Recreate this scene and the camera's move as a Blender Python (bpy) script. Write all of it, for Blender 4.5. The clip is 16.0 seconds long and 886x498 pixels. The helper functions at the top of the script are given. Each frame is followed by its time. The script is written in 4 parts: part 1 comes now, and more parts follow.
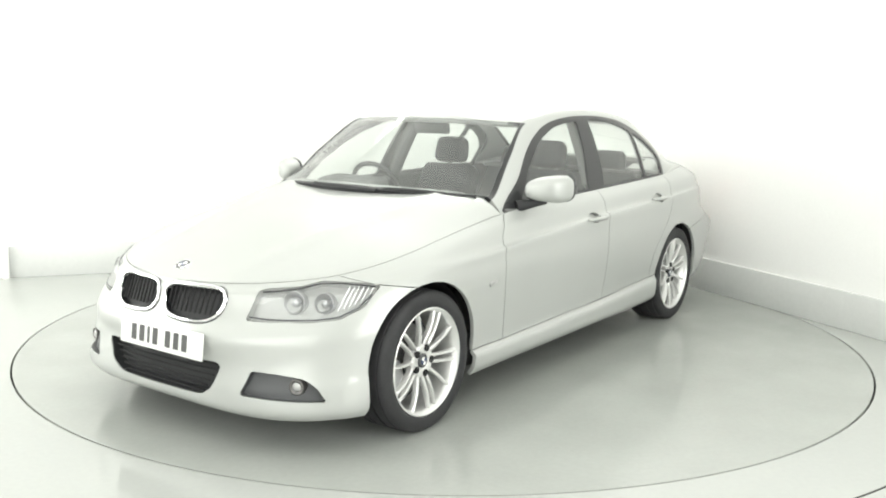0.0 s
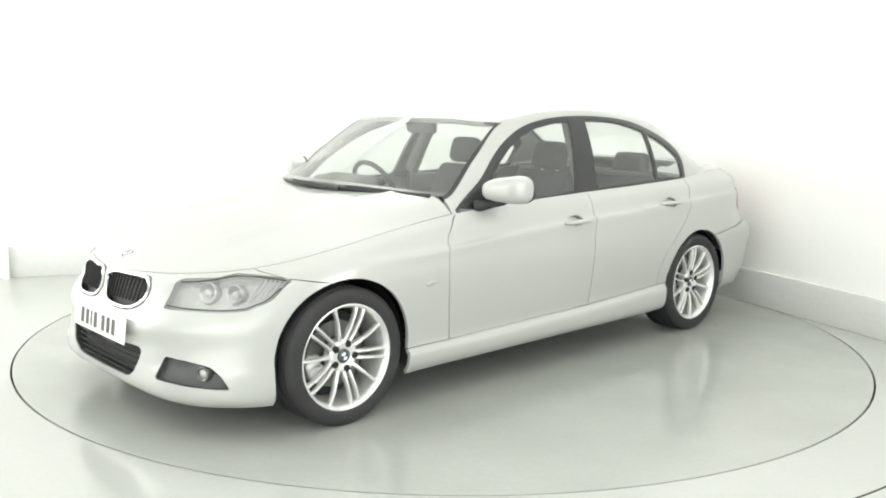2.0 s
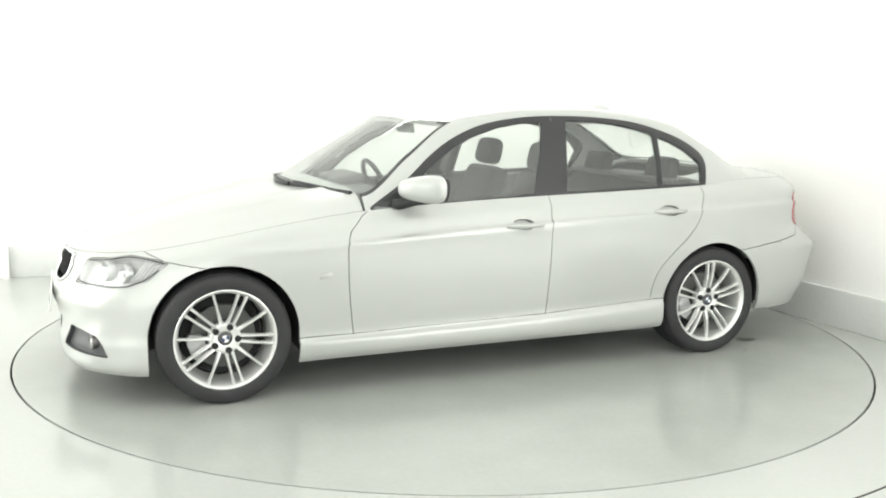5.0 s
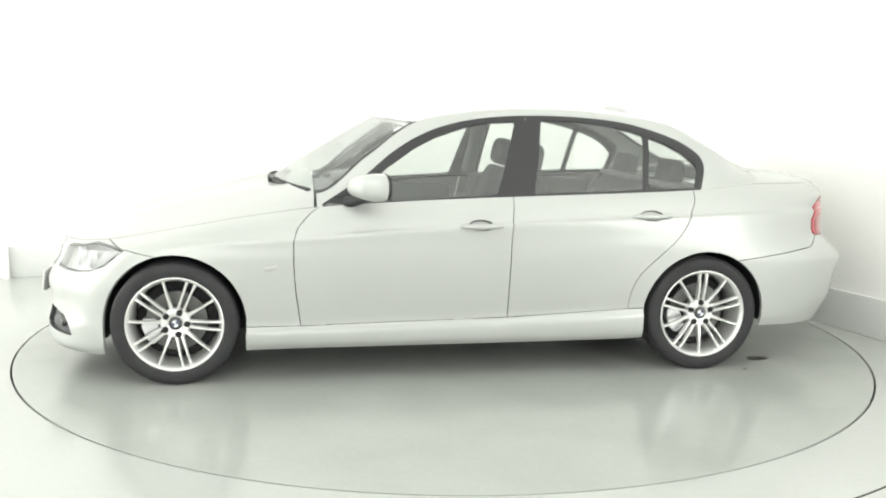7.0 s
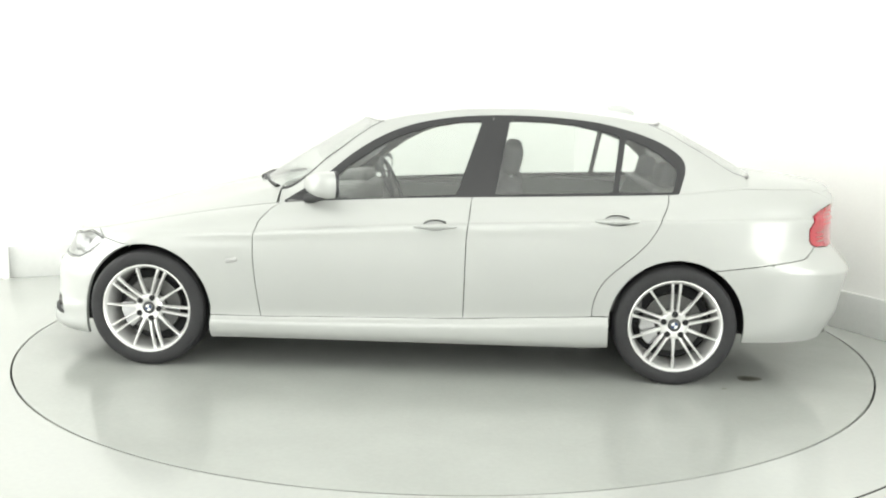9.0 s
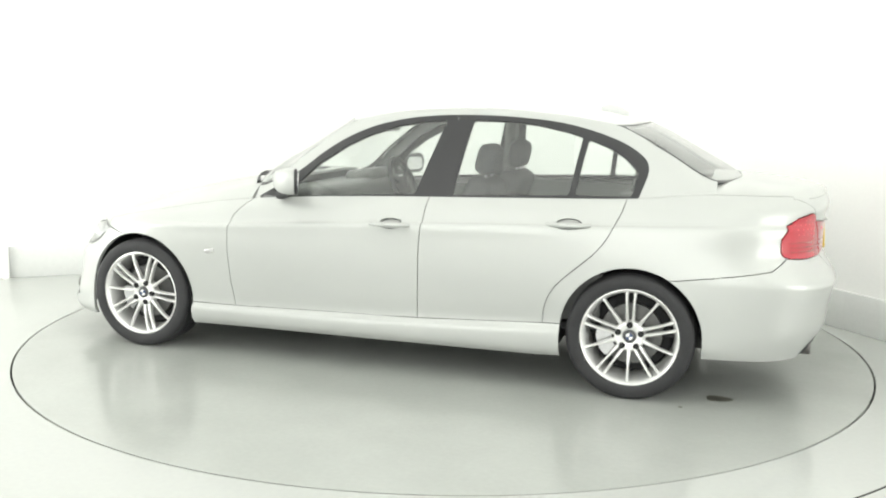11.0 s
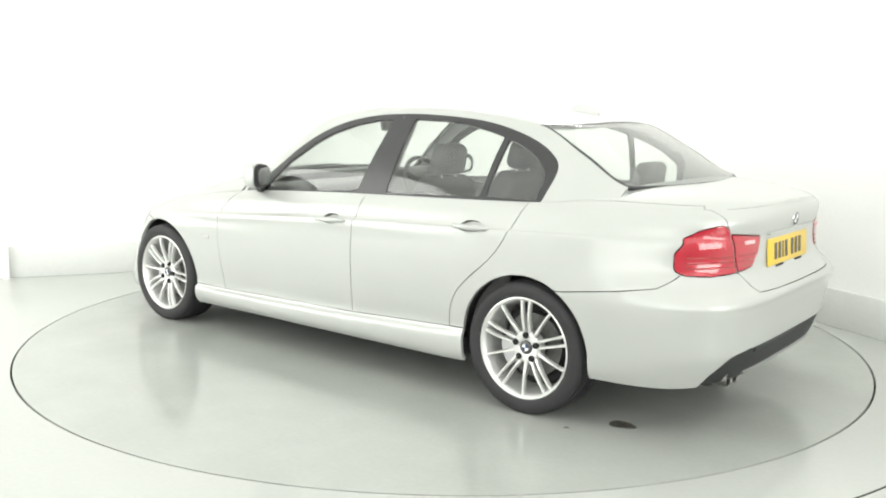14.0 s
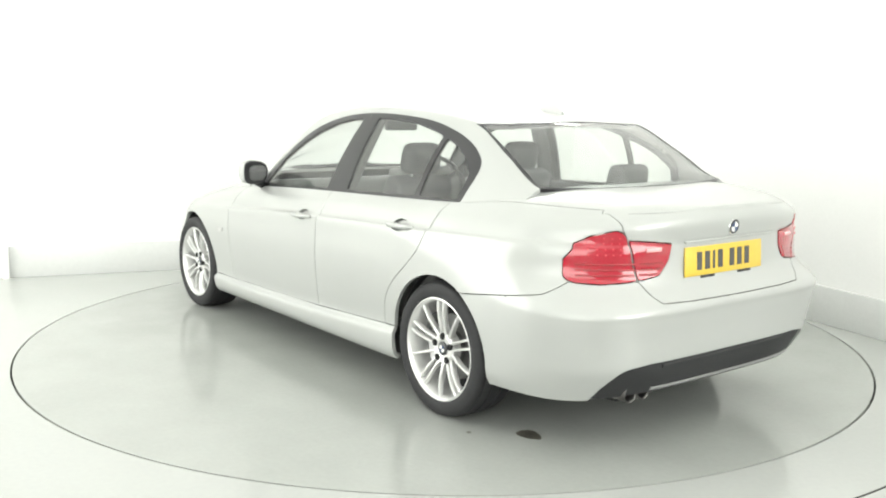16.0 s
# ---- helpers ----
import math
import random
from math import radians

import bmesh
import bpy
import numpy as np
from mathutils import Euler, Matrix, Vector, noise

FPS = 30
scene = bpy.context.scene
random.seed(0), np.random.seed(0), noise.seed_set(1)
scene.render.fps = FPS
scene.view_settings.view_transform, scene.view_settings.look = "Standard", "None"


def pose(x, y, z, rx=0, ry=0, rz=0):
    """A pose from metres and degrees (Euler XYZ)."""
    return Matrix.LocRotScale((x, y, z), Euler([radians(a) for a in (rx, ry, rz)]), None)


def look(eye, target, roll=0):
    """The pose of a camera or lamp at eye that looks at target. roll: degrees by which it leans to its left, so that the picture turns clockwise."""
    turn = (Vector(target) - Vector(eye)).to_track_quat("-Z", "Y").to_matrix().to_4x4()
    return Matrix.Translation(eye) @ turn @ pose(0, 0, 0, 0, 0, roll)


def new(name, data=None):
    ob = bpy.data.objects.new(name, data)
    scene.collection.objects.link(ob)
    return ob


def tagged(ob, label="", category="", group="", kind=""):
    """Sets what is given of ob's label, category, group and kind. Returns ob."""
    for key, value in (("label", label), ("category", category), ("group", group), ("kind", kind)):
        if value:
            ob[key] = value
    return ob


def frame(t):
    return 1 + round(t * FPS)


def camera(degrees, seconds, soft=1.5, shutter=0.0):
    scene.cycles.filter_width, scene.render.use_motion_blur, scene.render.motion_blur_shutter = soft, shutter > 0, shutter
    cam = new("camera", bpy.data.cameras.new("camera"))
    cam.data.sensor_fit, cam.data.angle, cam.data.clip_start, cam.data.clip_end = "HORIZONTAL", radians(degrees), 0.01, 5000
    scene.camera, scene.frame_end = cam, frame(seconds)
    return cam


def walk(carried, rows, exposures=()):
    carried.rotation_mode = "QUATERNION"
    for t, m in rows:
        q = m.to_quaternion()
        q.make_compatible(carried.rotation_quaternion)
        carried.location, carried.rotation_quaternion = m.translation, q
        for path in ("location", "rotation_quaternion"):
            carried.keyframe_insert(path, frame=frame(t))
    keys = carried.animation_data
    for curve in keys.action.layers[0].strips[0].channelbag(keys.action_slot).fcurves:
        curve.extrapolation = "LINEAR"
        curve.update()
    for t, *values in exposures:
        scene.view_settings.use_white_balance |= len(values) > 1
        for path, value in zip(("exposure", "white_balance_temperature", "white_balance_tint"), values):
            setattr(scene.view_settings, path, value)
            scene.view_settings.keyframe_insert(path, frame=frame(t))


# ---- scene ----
cam = camera(52.07, 16.0, soft=2.0)
EYE = Vector((0.0, -5.583, 1.397))
WAY = Vector((-0.00204, 0.98777, -0.15588))
CAM_POSE = look(EYE, EYE + WAY, 0.967)
walk(cam, [(0.0, CAM_POSE), (16.0, CAM_POSE)])

# the turntable's angle over time, in degrees; the car is parked a little off its centre
TURN = [(0.0, 234.36), (0.5, 232.67), (1.0, 229.97), (1.5, 226.70), (2.0, 223.15), (2.5, 219.81), (3.0, 216.29), (3.5, 212.97), (4.0, 209.50), (6.5, 192.69), (7.0, 189.30), (7.5, 185.90), (8.0, 182.53), (8.5, 179.21), (9.0, 175.78), (11.5, 158.90), (12.0, 155.28), (12.5, 151.97), (13.0, 148.56), (13.5, 145.20), (14.0, 141.68), (14.5, 138.40), (15.0, 134.79), (15.5, 131.38), (16.0, 127.78)]
TABLE_RADIUS = 2.466
CAR_OFFSET = (0.127, 0.122)


# ---- light: a white studio under one large luminous ceiling, with a strip at the back, a left lamp and added fill ----
world = bpy.data.worlds.new("studio_world")
scene.world = world
world.use_nodes = True
world.node_tree.nodes["Background"].inputs[0].default_value = (1.0, 1.0, 0.98, 1)
world.node_tree.nodes["Background"].inputs[1].default_value = 0.3


def area_lamp(name, at, target, sx, sy, power, colour=(0.985, 1.0, 0.955)):
    data = bpy.data.lights.new(name, "AREA")
    data.shape, data.size, data.size_y, data.energy, data.color = "RECTANGLE", sx, sy, power, colour
    ob = new(name, data)
    ob.matrix_world = look(at, target)
    return ob


area_lamp("ceiling_softbox", (0.0, -2.2, 3.5), (0.0, -2.199, 0.0), 8.4, 7.6, 106)
area_lamp("ceiling_strip", (0.2, 2.35, 3.5), (0.2, 2.351, 0.0), 5.6, 0.5, 70)
# unseen fill behind the camera, added to brighten the car's near side
area_lamp("front_fill_light", (-1.2, -8.0, 2.1), (0.6, 0.0, 1.0), 11.0, 3.0, 265)
area_lamp("side_area_light", (-6.2, -0.9, 1.9), (0.2, 0.4, 0.9), 4.6, 3.0, 165)
# second side light is unseen fill, added to lift flank and floor on the right
area_lamp("side_area_light", (5.2, -5.2, 1.9), (0.2, 0.0, 0.5), 3.6, 2.8, 170)
scene.view_settings.exposure = 0.43


# ---- materials ----
def material(name, base, rough=0.5, metal=0.0, coat=0.0, spec=0.5, grain=0.0, grain_scale=60.0, stain=0.0,
             stain_scale=2.5, bump=0.0, emission=None, strength=0.0, coat_rough=0.05, rough_var=0.0):
    m = bpy.data.materials.new(name)
    m.use_nodes = True
    nt = m.node_tree
    p = nt.nodes["Principled BSDF"]
    p.inputs["Base Color"].default_value = (*base, 1)
    p.inputs["Roughness"].default_value = rough
    p.inputs["Metallic"].default_value = metal
    p.inputs["Coat Weight"].default_value = coat
    p.inputs["Coat Roughness"].default_value = coat_rough
    p.inputs["Specular IOR Level"].default_value = spec
    if emission:
        p.inputs["Emission Color"].default_value = (*emission, 1)
        p.inputs["Emission Strength"].default_value = strength
    co = nt.nodes.new("ShaderNodeTexCoord").outputs["Object"]

    def tex(scale, detail):
        n = nt.nodes.new("ShaderNodeTexNoise")
        n.inputs["Scale"].default_value, n.inputs["Detail"].default_value = scale, detail
        nt.links.new(co, n.inputs["Vector"])
        return n.outputs["Fac"]

    def spread(fac, lo, hi):
        n = nt.nodes.new("ShaderNodeMapRange")
        n.inputs["From Min"].default_value, n.inputs["From Max"].default_value = 0.3, 0.7
        n.inputs["To Min"].default_value, n.inputs["To Max"].default_value = lo, hi
        nt.links.new(fac, n.inputs["Value"])
        return n.outputs["Result"]

    if grain or stain:
        a = spread(tex(grain_scale, 3), 1 - grain, 1 + grain)
        b = spread(tex(stain_scale, 5), 1 - stain, 1 + stain * 0.5)
        mul = nt.nodes.new("ShaderNodeMath")
        mul.operation = "MULTIPLY"
        nt.links.new(a, mul.inputs[0])
        nt.links.new(b, mul.inputs[1])
        hsv = nt.nodes.new("ShaderNodeHueSaturation")
        hsv.inputs["Color"].default_value = (*base, 1)
        nt.links.new(mul.outputs[0], hsv.inputs["Value"])
        nt.links.new(hsv.outputs["Color"], p.inputs["Base Color"])
    if rough_var:
        nt.links.new(spread(tex(stain_scale * 1.7, 4), rough - rough_var, rough + rough_var), p.inputs["Roughness"])
    if bump:
        n = nt.nodes.new("ShaderNodeBump")
        n.inputs["Strength"].default_value, n.inputs["Distance"].default_value = bump, 0.002
        nt.links.new(tex(grain_scale, 3), n.inputs["Height"])
        nt.links.new(n.outputs["Normal"], p.inputs["Normal"])
    return m


def glass_material(name, tint, gloss_rough=0.05, ior=1.5, haze=0.0):
    """A thin pane: what both its faces reflect is 2F / (1 + F), the rest goes straight through."""
    m = bpy.data.materials.new(name)
    m.use_nodes = True
    nt = m.node_tree
    nt.nodes.remove(nt.nodes["Principled BSDF"])
    out = nt.nodes["Material Output"]
    clear = nt.nodes.new("ShaderNodeBsdfTransparent")
    clear.inputs["Color"].default_value = (*tint, 1)
    gloss = nt.nodes.new("ShaderNodeBsdfGlossy")
    gloss.inputs["Roughness"].default_value = gloss_rough
    tilt = nt.nodes.new("ShaderNodeLayerWeight")
    tilt.inputs["Blend"].default_value = 0.5
    f0 = ((ior - 1) / (ior + 1)) ** 2

    def calc(op, x, y):
        n = nt.nodes.new("ShaderNodeMath")
        n.operation = op
        for k, v in enumerate((x, y)):
            if isinstance(v, (int, float)):
                n.inputs[k].default_value = v
            else:
                nt.links.new(v, n.inputs[k])
        return n.outputs[0]

    once = calc("ADD", calc("MULTIPLY", calc("POWER", tilt.outputs["Facing"], 5.0), 1 - f0), f0)
    both = calc("DIVIDE", calc("MULTIPLY", once, 2.0), calc("ADD", once, 1.0))
    mix = nt.nodes.new("ShaderNodeMixShader")
    nt.links.new(both, mix.inputs[0])
    nt.links.new(clear.outputs[0], mix.inputs[1])
    nt.links.new(gloss.outputs[0], mix.inputs[2])
    last = mix
    # pale diffuse veil mixed into the pane, imitates glare over the glass
    if haze:
        film = nt.nodes.new("ShaderNodeBsdfDiffuse")
        film.inputs["Color"].default_value = (0.75, 0.77, 0.75, 1)
        last = nt.nodes.new("ShaderNodeMixShader")
        cloud = nt.nodes.new("ShaderNodeTexNoise")
        cloud.inputs["Scale"].default_value = 3.0
        nt.links.new(nt.nodes.new("ShaderNodeTexCoord").outputs["Object"], cloud.inputs["Vector"])
        span = nt.nodes.new("ShaderNodeMapRange")
        span.inputs["To Min"].default_value, span.inputs["To Max"].default_value = haze * 0.7, haze * 1.3
        nt.links.new(cloud.outputs["Fac"], span.inputs["Value"])
        nt.links.new(span.outputs["Result"], last.inputs[0])
        nt.links.new(mix.outputs[0], last.inputs[1])
        nt.links.new(film.outputs[0], last.inputs[2])
    nt.links.new(last.outputs[0], out.inputs["Surface"])
    return m


PAINT = material("silver_white_paint", (0.415, 0.425, 0.411), rough=0.38, metal=0.15, coat=0.7, coat_rough=0.09, grain=0.02, grain_scale=900, stain=0.015)
BLACK_TRIM = material("black_trim", (0.02, 0.02, 0.022), rough=0.3, grain=0.1, grain_scale=200)
BLACK_PLASTIC = material("black_plastic", (0.017, 0.0175, 0.019), rough=0.6, grain=0.15, grain_scale=300, bump=0.15)
DARK_PLASTIC = material("dark_grey_plastic", (0.06, 0.062, 0.066), rough=0.45, grain=0.1, grain_scale=250, bump=0.1)
LINER = material("wheel_arch_liner", (0.014, 0.014, 0.015), rough=0.85, grain=0.2, grain_scale=80)
RUBBER = material("tyre_rubber", (0.021, 0.021, 0.023), rough=0.7, grain=0.12, grain_scale=120, stain=0.15, stain_scale=12, bump=0.2)
ALLOY = material("silver_alloy", (0.72, 0.72, 0.71), rough=0.28, metal=0.55, coat=0.5, grain=0.02, grain_scale=300)
DISC = material("brake_disc_steel", (0.13, 0.13, 0.127), rough=0.4, metal=0.8, grain=0.1, grain_scale=90)
CHROME = material("chrome", (0.85, 0.85, 0.86), rough=0.08, metal=1.0)
SATIN = material("satin_metal", (0.55, 0.55, 0.56), rough=0.3, metal=0.9)
RED_LENS = material("red_lamp_lens", (0.37, 0.004, 0.02), rough=0.12, coat=1.0, grain=0.1, grain_scale=140)
CELL_RED = material("lamp_cell_red", (0.62, 0.05, 0.07), rough=0.15, coat=1.0)
PINK_LENS = material("clear_red_lamp_lens", (0.78, 0.40, 0.41), rough=0.12, coat=1.0, grain=0.08, grain_scale=160)
DEEP_RED = material("deep_red_lamp_strip", (0.28, 0.004, 0.012), rough=0.15, coat=1.0, grain=0.08, grain_scale=160)
LAMP_GREY = material("lamp_housing_grey", (0.42, 0.42, 0.415), rough=0.3, metal=0.3, grain=0.08, grain_scale=60)
INTERIOR = material("interior_cloth_dark_grey", (0.045, 0.046, 0.048), rough=0.85, grain=0.12, grain_scale=25)
INTERIOR_SOFT = material("interior_grey_plastic", (0.125, 0.127, 0.125), rough=0.6, grain=0.08, grain_scale=200)
HEADLINER = material("headliner_cloth", (0.55, 0.55, 0.53), rough=0.9, grain=0.06, grain_scale=300)
PLATE_WHITE = material("plate_white", (0.8, 0.8, 0.78), rough=0.35, grain=0.02, grain_scale=40)
PLATE_YELLOW = material("plate_yellow", (0.66, 0.46, 0.055), rough=0.35, grain=0.03, grain_scale=40)
INK = material("plate_ink", (0.06, 0.06, 0.06), rough=0.5)
BLUE = material("badge_blue", (0.045, 0.07, 0.16), rough=0.2, coat=1.0)
AERIAL = material("aerial_paint", (0.5, 0.51, 0.5), rough=0.35, coat=0.6, grain=0.03, grain_scale=300)
PROJECTOR = material("projector_glass", (0.42, 0.42, 0.43), rough=0.1, metal=0.3, coat=1.0)
GREY_PLASTIC = material("mid_grey_plastic", (0.2, 0.2, 0.2), rough=0.4, grain=0.08, grain_scale=200)
DARK_METAL = material("sooty_exhaust_metal", (0.16, 0.155, 0.15), rough=0.35, metal=0.8, stain=0.3, stain_scale=30)
UNDER = material("underbody", (0.03, 0.03, 0.03), rough=0.8, grain=0.2, grain_scale=20)
# the last value sets how much painted glare veils each pane
GLASS = glass_material("tinted_window_glass", (0.9, 0.93, 0.91), ior=1.52, haze=0.04)
SCREEN_GLASS = glass_material("hazy_screen_glass", (0.9, 0.93, 0.91), ior=1.55, haze=0.05)
LENS = glass_material("clear_lens", (0.95, 0.96, 0.96), gloss_rough=0.03, ior=1.45, haze=0.04)
TABLE_MAT = material("turntable_painted_floor", (0.365, 0.377, 0.358), rough=0.18, grain=0.02, grain_scale=40, stain=0.06, stain_scale=2.4, rough_var=0.06)
FLOOR_MAT = material("studio_floor_paint", (0.42, 0.432, 0.413), rough=0.13, grain=0.015, grain_scale=40, stain=0.04, stain_scale=0.9, rough_var=0.05)
GAP_MAT = material("dark_gap", (0.03, 0.03, 0.028), rough=0.9)
STAIN_MAT = material("oil_stain", (0.085, 0.08, 0.066), rough=0.4, grain=0.2, grain_scale=60, stain=0.3, stain_scale=20)
WALL_MAT = material("white_wall_paint", (0.86, 0.86, 0.845), rough=0.75, grain=0.01, grain_scale=50, stain=0.015, stain_scale=0.8)
PLINTH_MAT = material("grey_plinth_board", (0.66, 0.67, 0.655), rough=0.4, grain=0.02, grain_scale=30, stain=0.05, stain_scale=1.5)
GREY_BOARD = material("floor_grey_kick_board", (0.66, 0.67, 0.655), rough=0.35, grain=0.02, grain_scale=30, stain=0.05, stain_scale=1.5)


# ---- building helpers ----
def mesh_of(name, bm, mat, smooth=True):
    me = bpy.data.meshes.new(name)
    bm.normal_update()
    bm.to_mesh(me)
    bm.free()
    for m in (mat if isinstance(mat, (list, tuple)) else [mat]):
        me.materials.append(m)
    if smooth:
        me.shade_smooth()
        me.set_sharp_from_angle(angle=radians(35))
    return me


def part(name, bm, mat, parent=None, label="", smooth=True):
    ob = new(name, mesh_of(name, bm, mat, smooth))
    ob.parent = parent
    return tagged(ob, label)


def box(bm, size, at=(0, 0, 0), rot=(0, 0, 0), bevel=0.0, seg=2):
    made = bmesh.ops.create_cube(bm, size=1.0, matrix=pose(*at, *rot) @ Matrix.Diagonal((*size, 1)))["verts"]
    if bevel:
        bmesh.ops.bevel(bm, geom=list({e for v in made for e in v.link_edges}), offset=bevel, segments=seg, profile=0.5, affect="EDGES")
    return bm


def lathe(bm, profile, m=Matrix(), steps=48):
    """Turns a profile of (radius, height) about the local z axis."""
    rings = [[bm.verts.new(m @ Vector((r * math.cos(2 * math.pi * i / steps), r * math.sin(2 * math.pi * i / steps), h)))
              for i in range(steps)] if r > 1e-5 else [bm.verts.new(m @ Vector((0, 0, h)))] for r, h in profile]
    for a, b in zip(rings, rings[1:]):
        for i in range(steps):
            j = (i + 1) % steps
            q = [a[i % len(a)], a[j % len(a)], b[j % len(b)], b[i % len(b)]]
            q = [v for k, v in enumerate(q) if v not in q[:k]]
            if len(q) > 2:
                bm.faces.new(q)
    return bm


def tube(bm, pts, r, steps=8, cap=True):
    """A round bar along pts; r is a radius or one radius a point."""
    rs = r if isinstance(r, (list, tuple)) else [r] * len(pts)
    pts = [Vector(p) for p in pts]
    rings, up = [], Vector((0.03, 0.02, 1)).normalized()
    for i, p in enumerate(pts):
        d = (pts[min(i + 1, len(pts) - 1)] - pts[max(i - 1, 0)]).normalized()
        if abs(d.dot(up)) > 0.95:
            up = Vector((1, 0.1, 0)).normalized()
        s = d.cross(up).normalized()
        n = s.cross(d)
        rings.append([bm.verts.new(p + (s * math.cos(2 * math.pi * k / steps) + n * math.sin(2 * math.pi * k / steps)) * rs[i]) for k in range(steps)])
    for a, b in zip(rings, rings[1:]):
        for k in range(steps):
            bm.faces.new((a[k], a[(k + 1) % steps], b[(k + 1) % steps], b[k]))
    if cap:
        bm.faces.new(rings[0][::-1])
        bm.faces.new(rings[-1])
    return bm


def prism(bm, poly, z0, z1, m=Matrix()):
    """A closed polygon (x, y) drawn up from z0 to z1."""
    a = [bm.verts.new(m @ Vector((x, y, z0))) for x, y in poly]
    b = [bm.verts.new(m @ Vector((x, y, z1))) for x, y in poly]
    bm.faces.new(a[::-1])
    bm.faces.new(b)
    for i in range(len(a)):
        j = (i + 1) % len(a)
        bm.faces.new((a[i], a[j], b[j], b[i]))
    return bm


def circle(r, n=96, cx=0.0, cy=0.0):
    return [(cx + r * math.cos(2 * math.pi * i / n), cy + r * math.sin(2 * math.pi * i / n)) for i in range(n)]


# ---- the studio ----
def floor_sheet():
    """The floor, with the round pit in which the turntable lies."""
    bm = bmesh.new()
    n, r = 128, TABLE_RADIUS + 0.011
    inner = [bm.verts.new((r * math.cos(2 * math.pi * i / n), r * math.sin(2 * math.pi * i / n), 0)) for i in range(n)]
    low = [bm.verts.new((v.co.x, v.co.y, -0.06)) for v in inner]

    def edge(i):
        a = 2 * math.pi * i / n
        k = 9.5 / max(abs(math.cos(a)), abs(math.sin(a)))
        return bm.verts.new((k * math.cos(a), k * math.sin(a), 0))
    outer = [edge(i) for i in range(n)]
    for i in range(n):
        j = (i + 1) % n
        bm.faces.new((inner[i], outer[i], outer[j], inner[j]))
        bm.faces.new((low[i], inner[i], inner[j], low[j]))
    ob = part("floor", bm, FLOOR_MAT, smooth=False)
    tagged(ob, "glossy pale grey painted studio floor", "floor", kind="structure")
    bm = bmesh.new()
    prism(bm, circle(r + 0.02, 96), -0.075, -0.045)
    part("pit_bottom", bm, GAP_MAT, ob, "dark gap round the turntable", smooth=False)
    # a short curved floor joint outside the turntable
    bm = bmesh.new()
    tube(bm, [(2.87 * math.cos(radians(a)), 2.87 * math.sin(radians(a)), 0.0) for a in range(-66, -40, 2)], .004, 6)
    part("floor_joint", bm, GAP_MAT, ob, "thin dark curved joint in the floor")
    return ob


def wall_run(name, a, b, label, height=3.6, plinth=0.25, skip=0.0, board=None):
    """A white wall from a to b with a grey kick board along its foot; the room is on its right hand."""
    a, b = Vector((*a, 0)), Vector((*b, 0))
    d = b - a
    m = Matrix.Translation(a) @ Matrix.Rotation(math.atan2(d.y, d.x), 4, "Z")
    bm = bmesh.new()
    prism(bm, [(0, 0.03), (d.length, 0.03), (d.length, 0.15), (0, 0.15)], 0.0, height, m)
    ob = part(name, bm, WALL_MAT, smooth=False)
    tagged(ob, label, "wall", kind="structure")
    if plinth:
        bm = bmesh.new()
        box(bm, (d.length - skip, 0.03, plinth), bevel=0.004)
        bmesh.ops.transform(bm, matrix=m @ pose((d.length + skip) / 2, 0.015, plinth / 2), verts=bm.verts)
        part("kick_board", bm, board or PLINTH_MAT, ob, "pale grey kick board along the wall")
    return ob


floor_sheet()
WEST = wall_run("wall_west", (-6.3, .31), (1.40, 3.30), "plain white studio wall with a grey kick board", skip=3.07)
bm = bmesh.new()
box(bm, (.05, .035, .26), (0, 0, .13), bevel=.004)
bmesh.ops.transform(bm, matrix=Matrix.Translation((-3.44, 1.405, 0)) @ Matrix.Rotation(radians(21.2), 4, "Z"), verts=bm.verts)
part("kick_board_end", bm, WALL_MAT, WEST, "white end strip of the kick board")
wall_run("wall_east", (1.09, 3.53), (4.3, -3.55), "bright white studio wall with a grey kick board", board=GREY_BOARD)
for nm, a, b in (("wall_north", (-7.5, 6.4), (7.5, 6.4)), ("wall_south", (7.5, -8.4), (-7.5, -8.4)),
                 ("wall_far_west", (-7.5, -8.4), (-7.5, 6.4)), ("wall_far_east", (7.5, 6.4), (7.5, -8.4))):
    wall_run(nm, a, b, "plain white studio wall", plinth=0)
bm = bmesh.new()
prism(bm, [(-7.7, -8.6), (7.7, -8.6), (7.7, 6.6), (-7.7, 6.6)], 3.6, 3.72)
tagged(part("ceiling", bm, WALL_MAT, smooth=False), "plain white studio ceiling", "ceiling", kind="structure")


def turntable():
    ob = new("turntable")
    tagged(ob, "round glossy grey painted car turntable flush with the floor", "turntable")
    bm = bmesh.new()
    prism(bm, circle(TABLE_RADIUS, 160), -0.04, 0.0)
    bmesh.ops.bevel(bm, geom=[e for e in bm.edges if all(abs(v.co.z) < 1e-5 for v in e.verts)], offset=0.003, segments=2, affect="EDGES")
    part("deck", bm, TABLE_MAT, ob)
    rnd = random.Random(5)
    for cx, cy, rx, ry in ((-1.81, 0.705, 0.062, 0.045), (-1.638, 0.899, 0.012, 0.010)):
        bm = bmesh.new()
        pts = []
        for i in range(28):
            a = 2 * math.pi * i / 28
            k = 1 + 0.1 * math.sin(3 * a + cx) + rnd.uniform(-0.05, 0.05)
            pts.append((cx + CAR_OFFSET[0] + rx * k * math.cos(a), cy + CAR_OFFSET[1] + ry * k * math.sin(a)))
        prism(bm, pts, 0.0, 0.0015)
        part("oil_stain", bm, STAIN_MAT, ob, "dark oily stain on the deck", smooth=False)
    return ob


TABLE = turntable()


# ---- the saloon car: x forward, y to its left, z up, origin on the ground between the axles ----
from mathutils.bvhtree import BVHTree


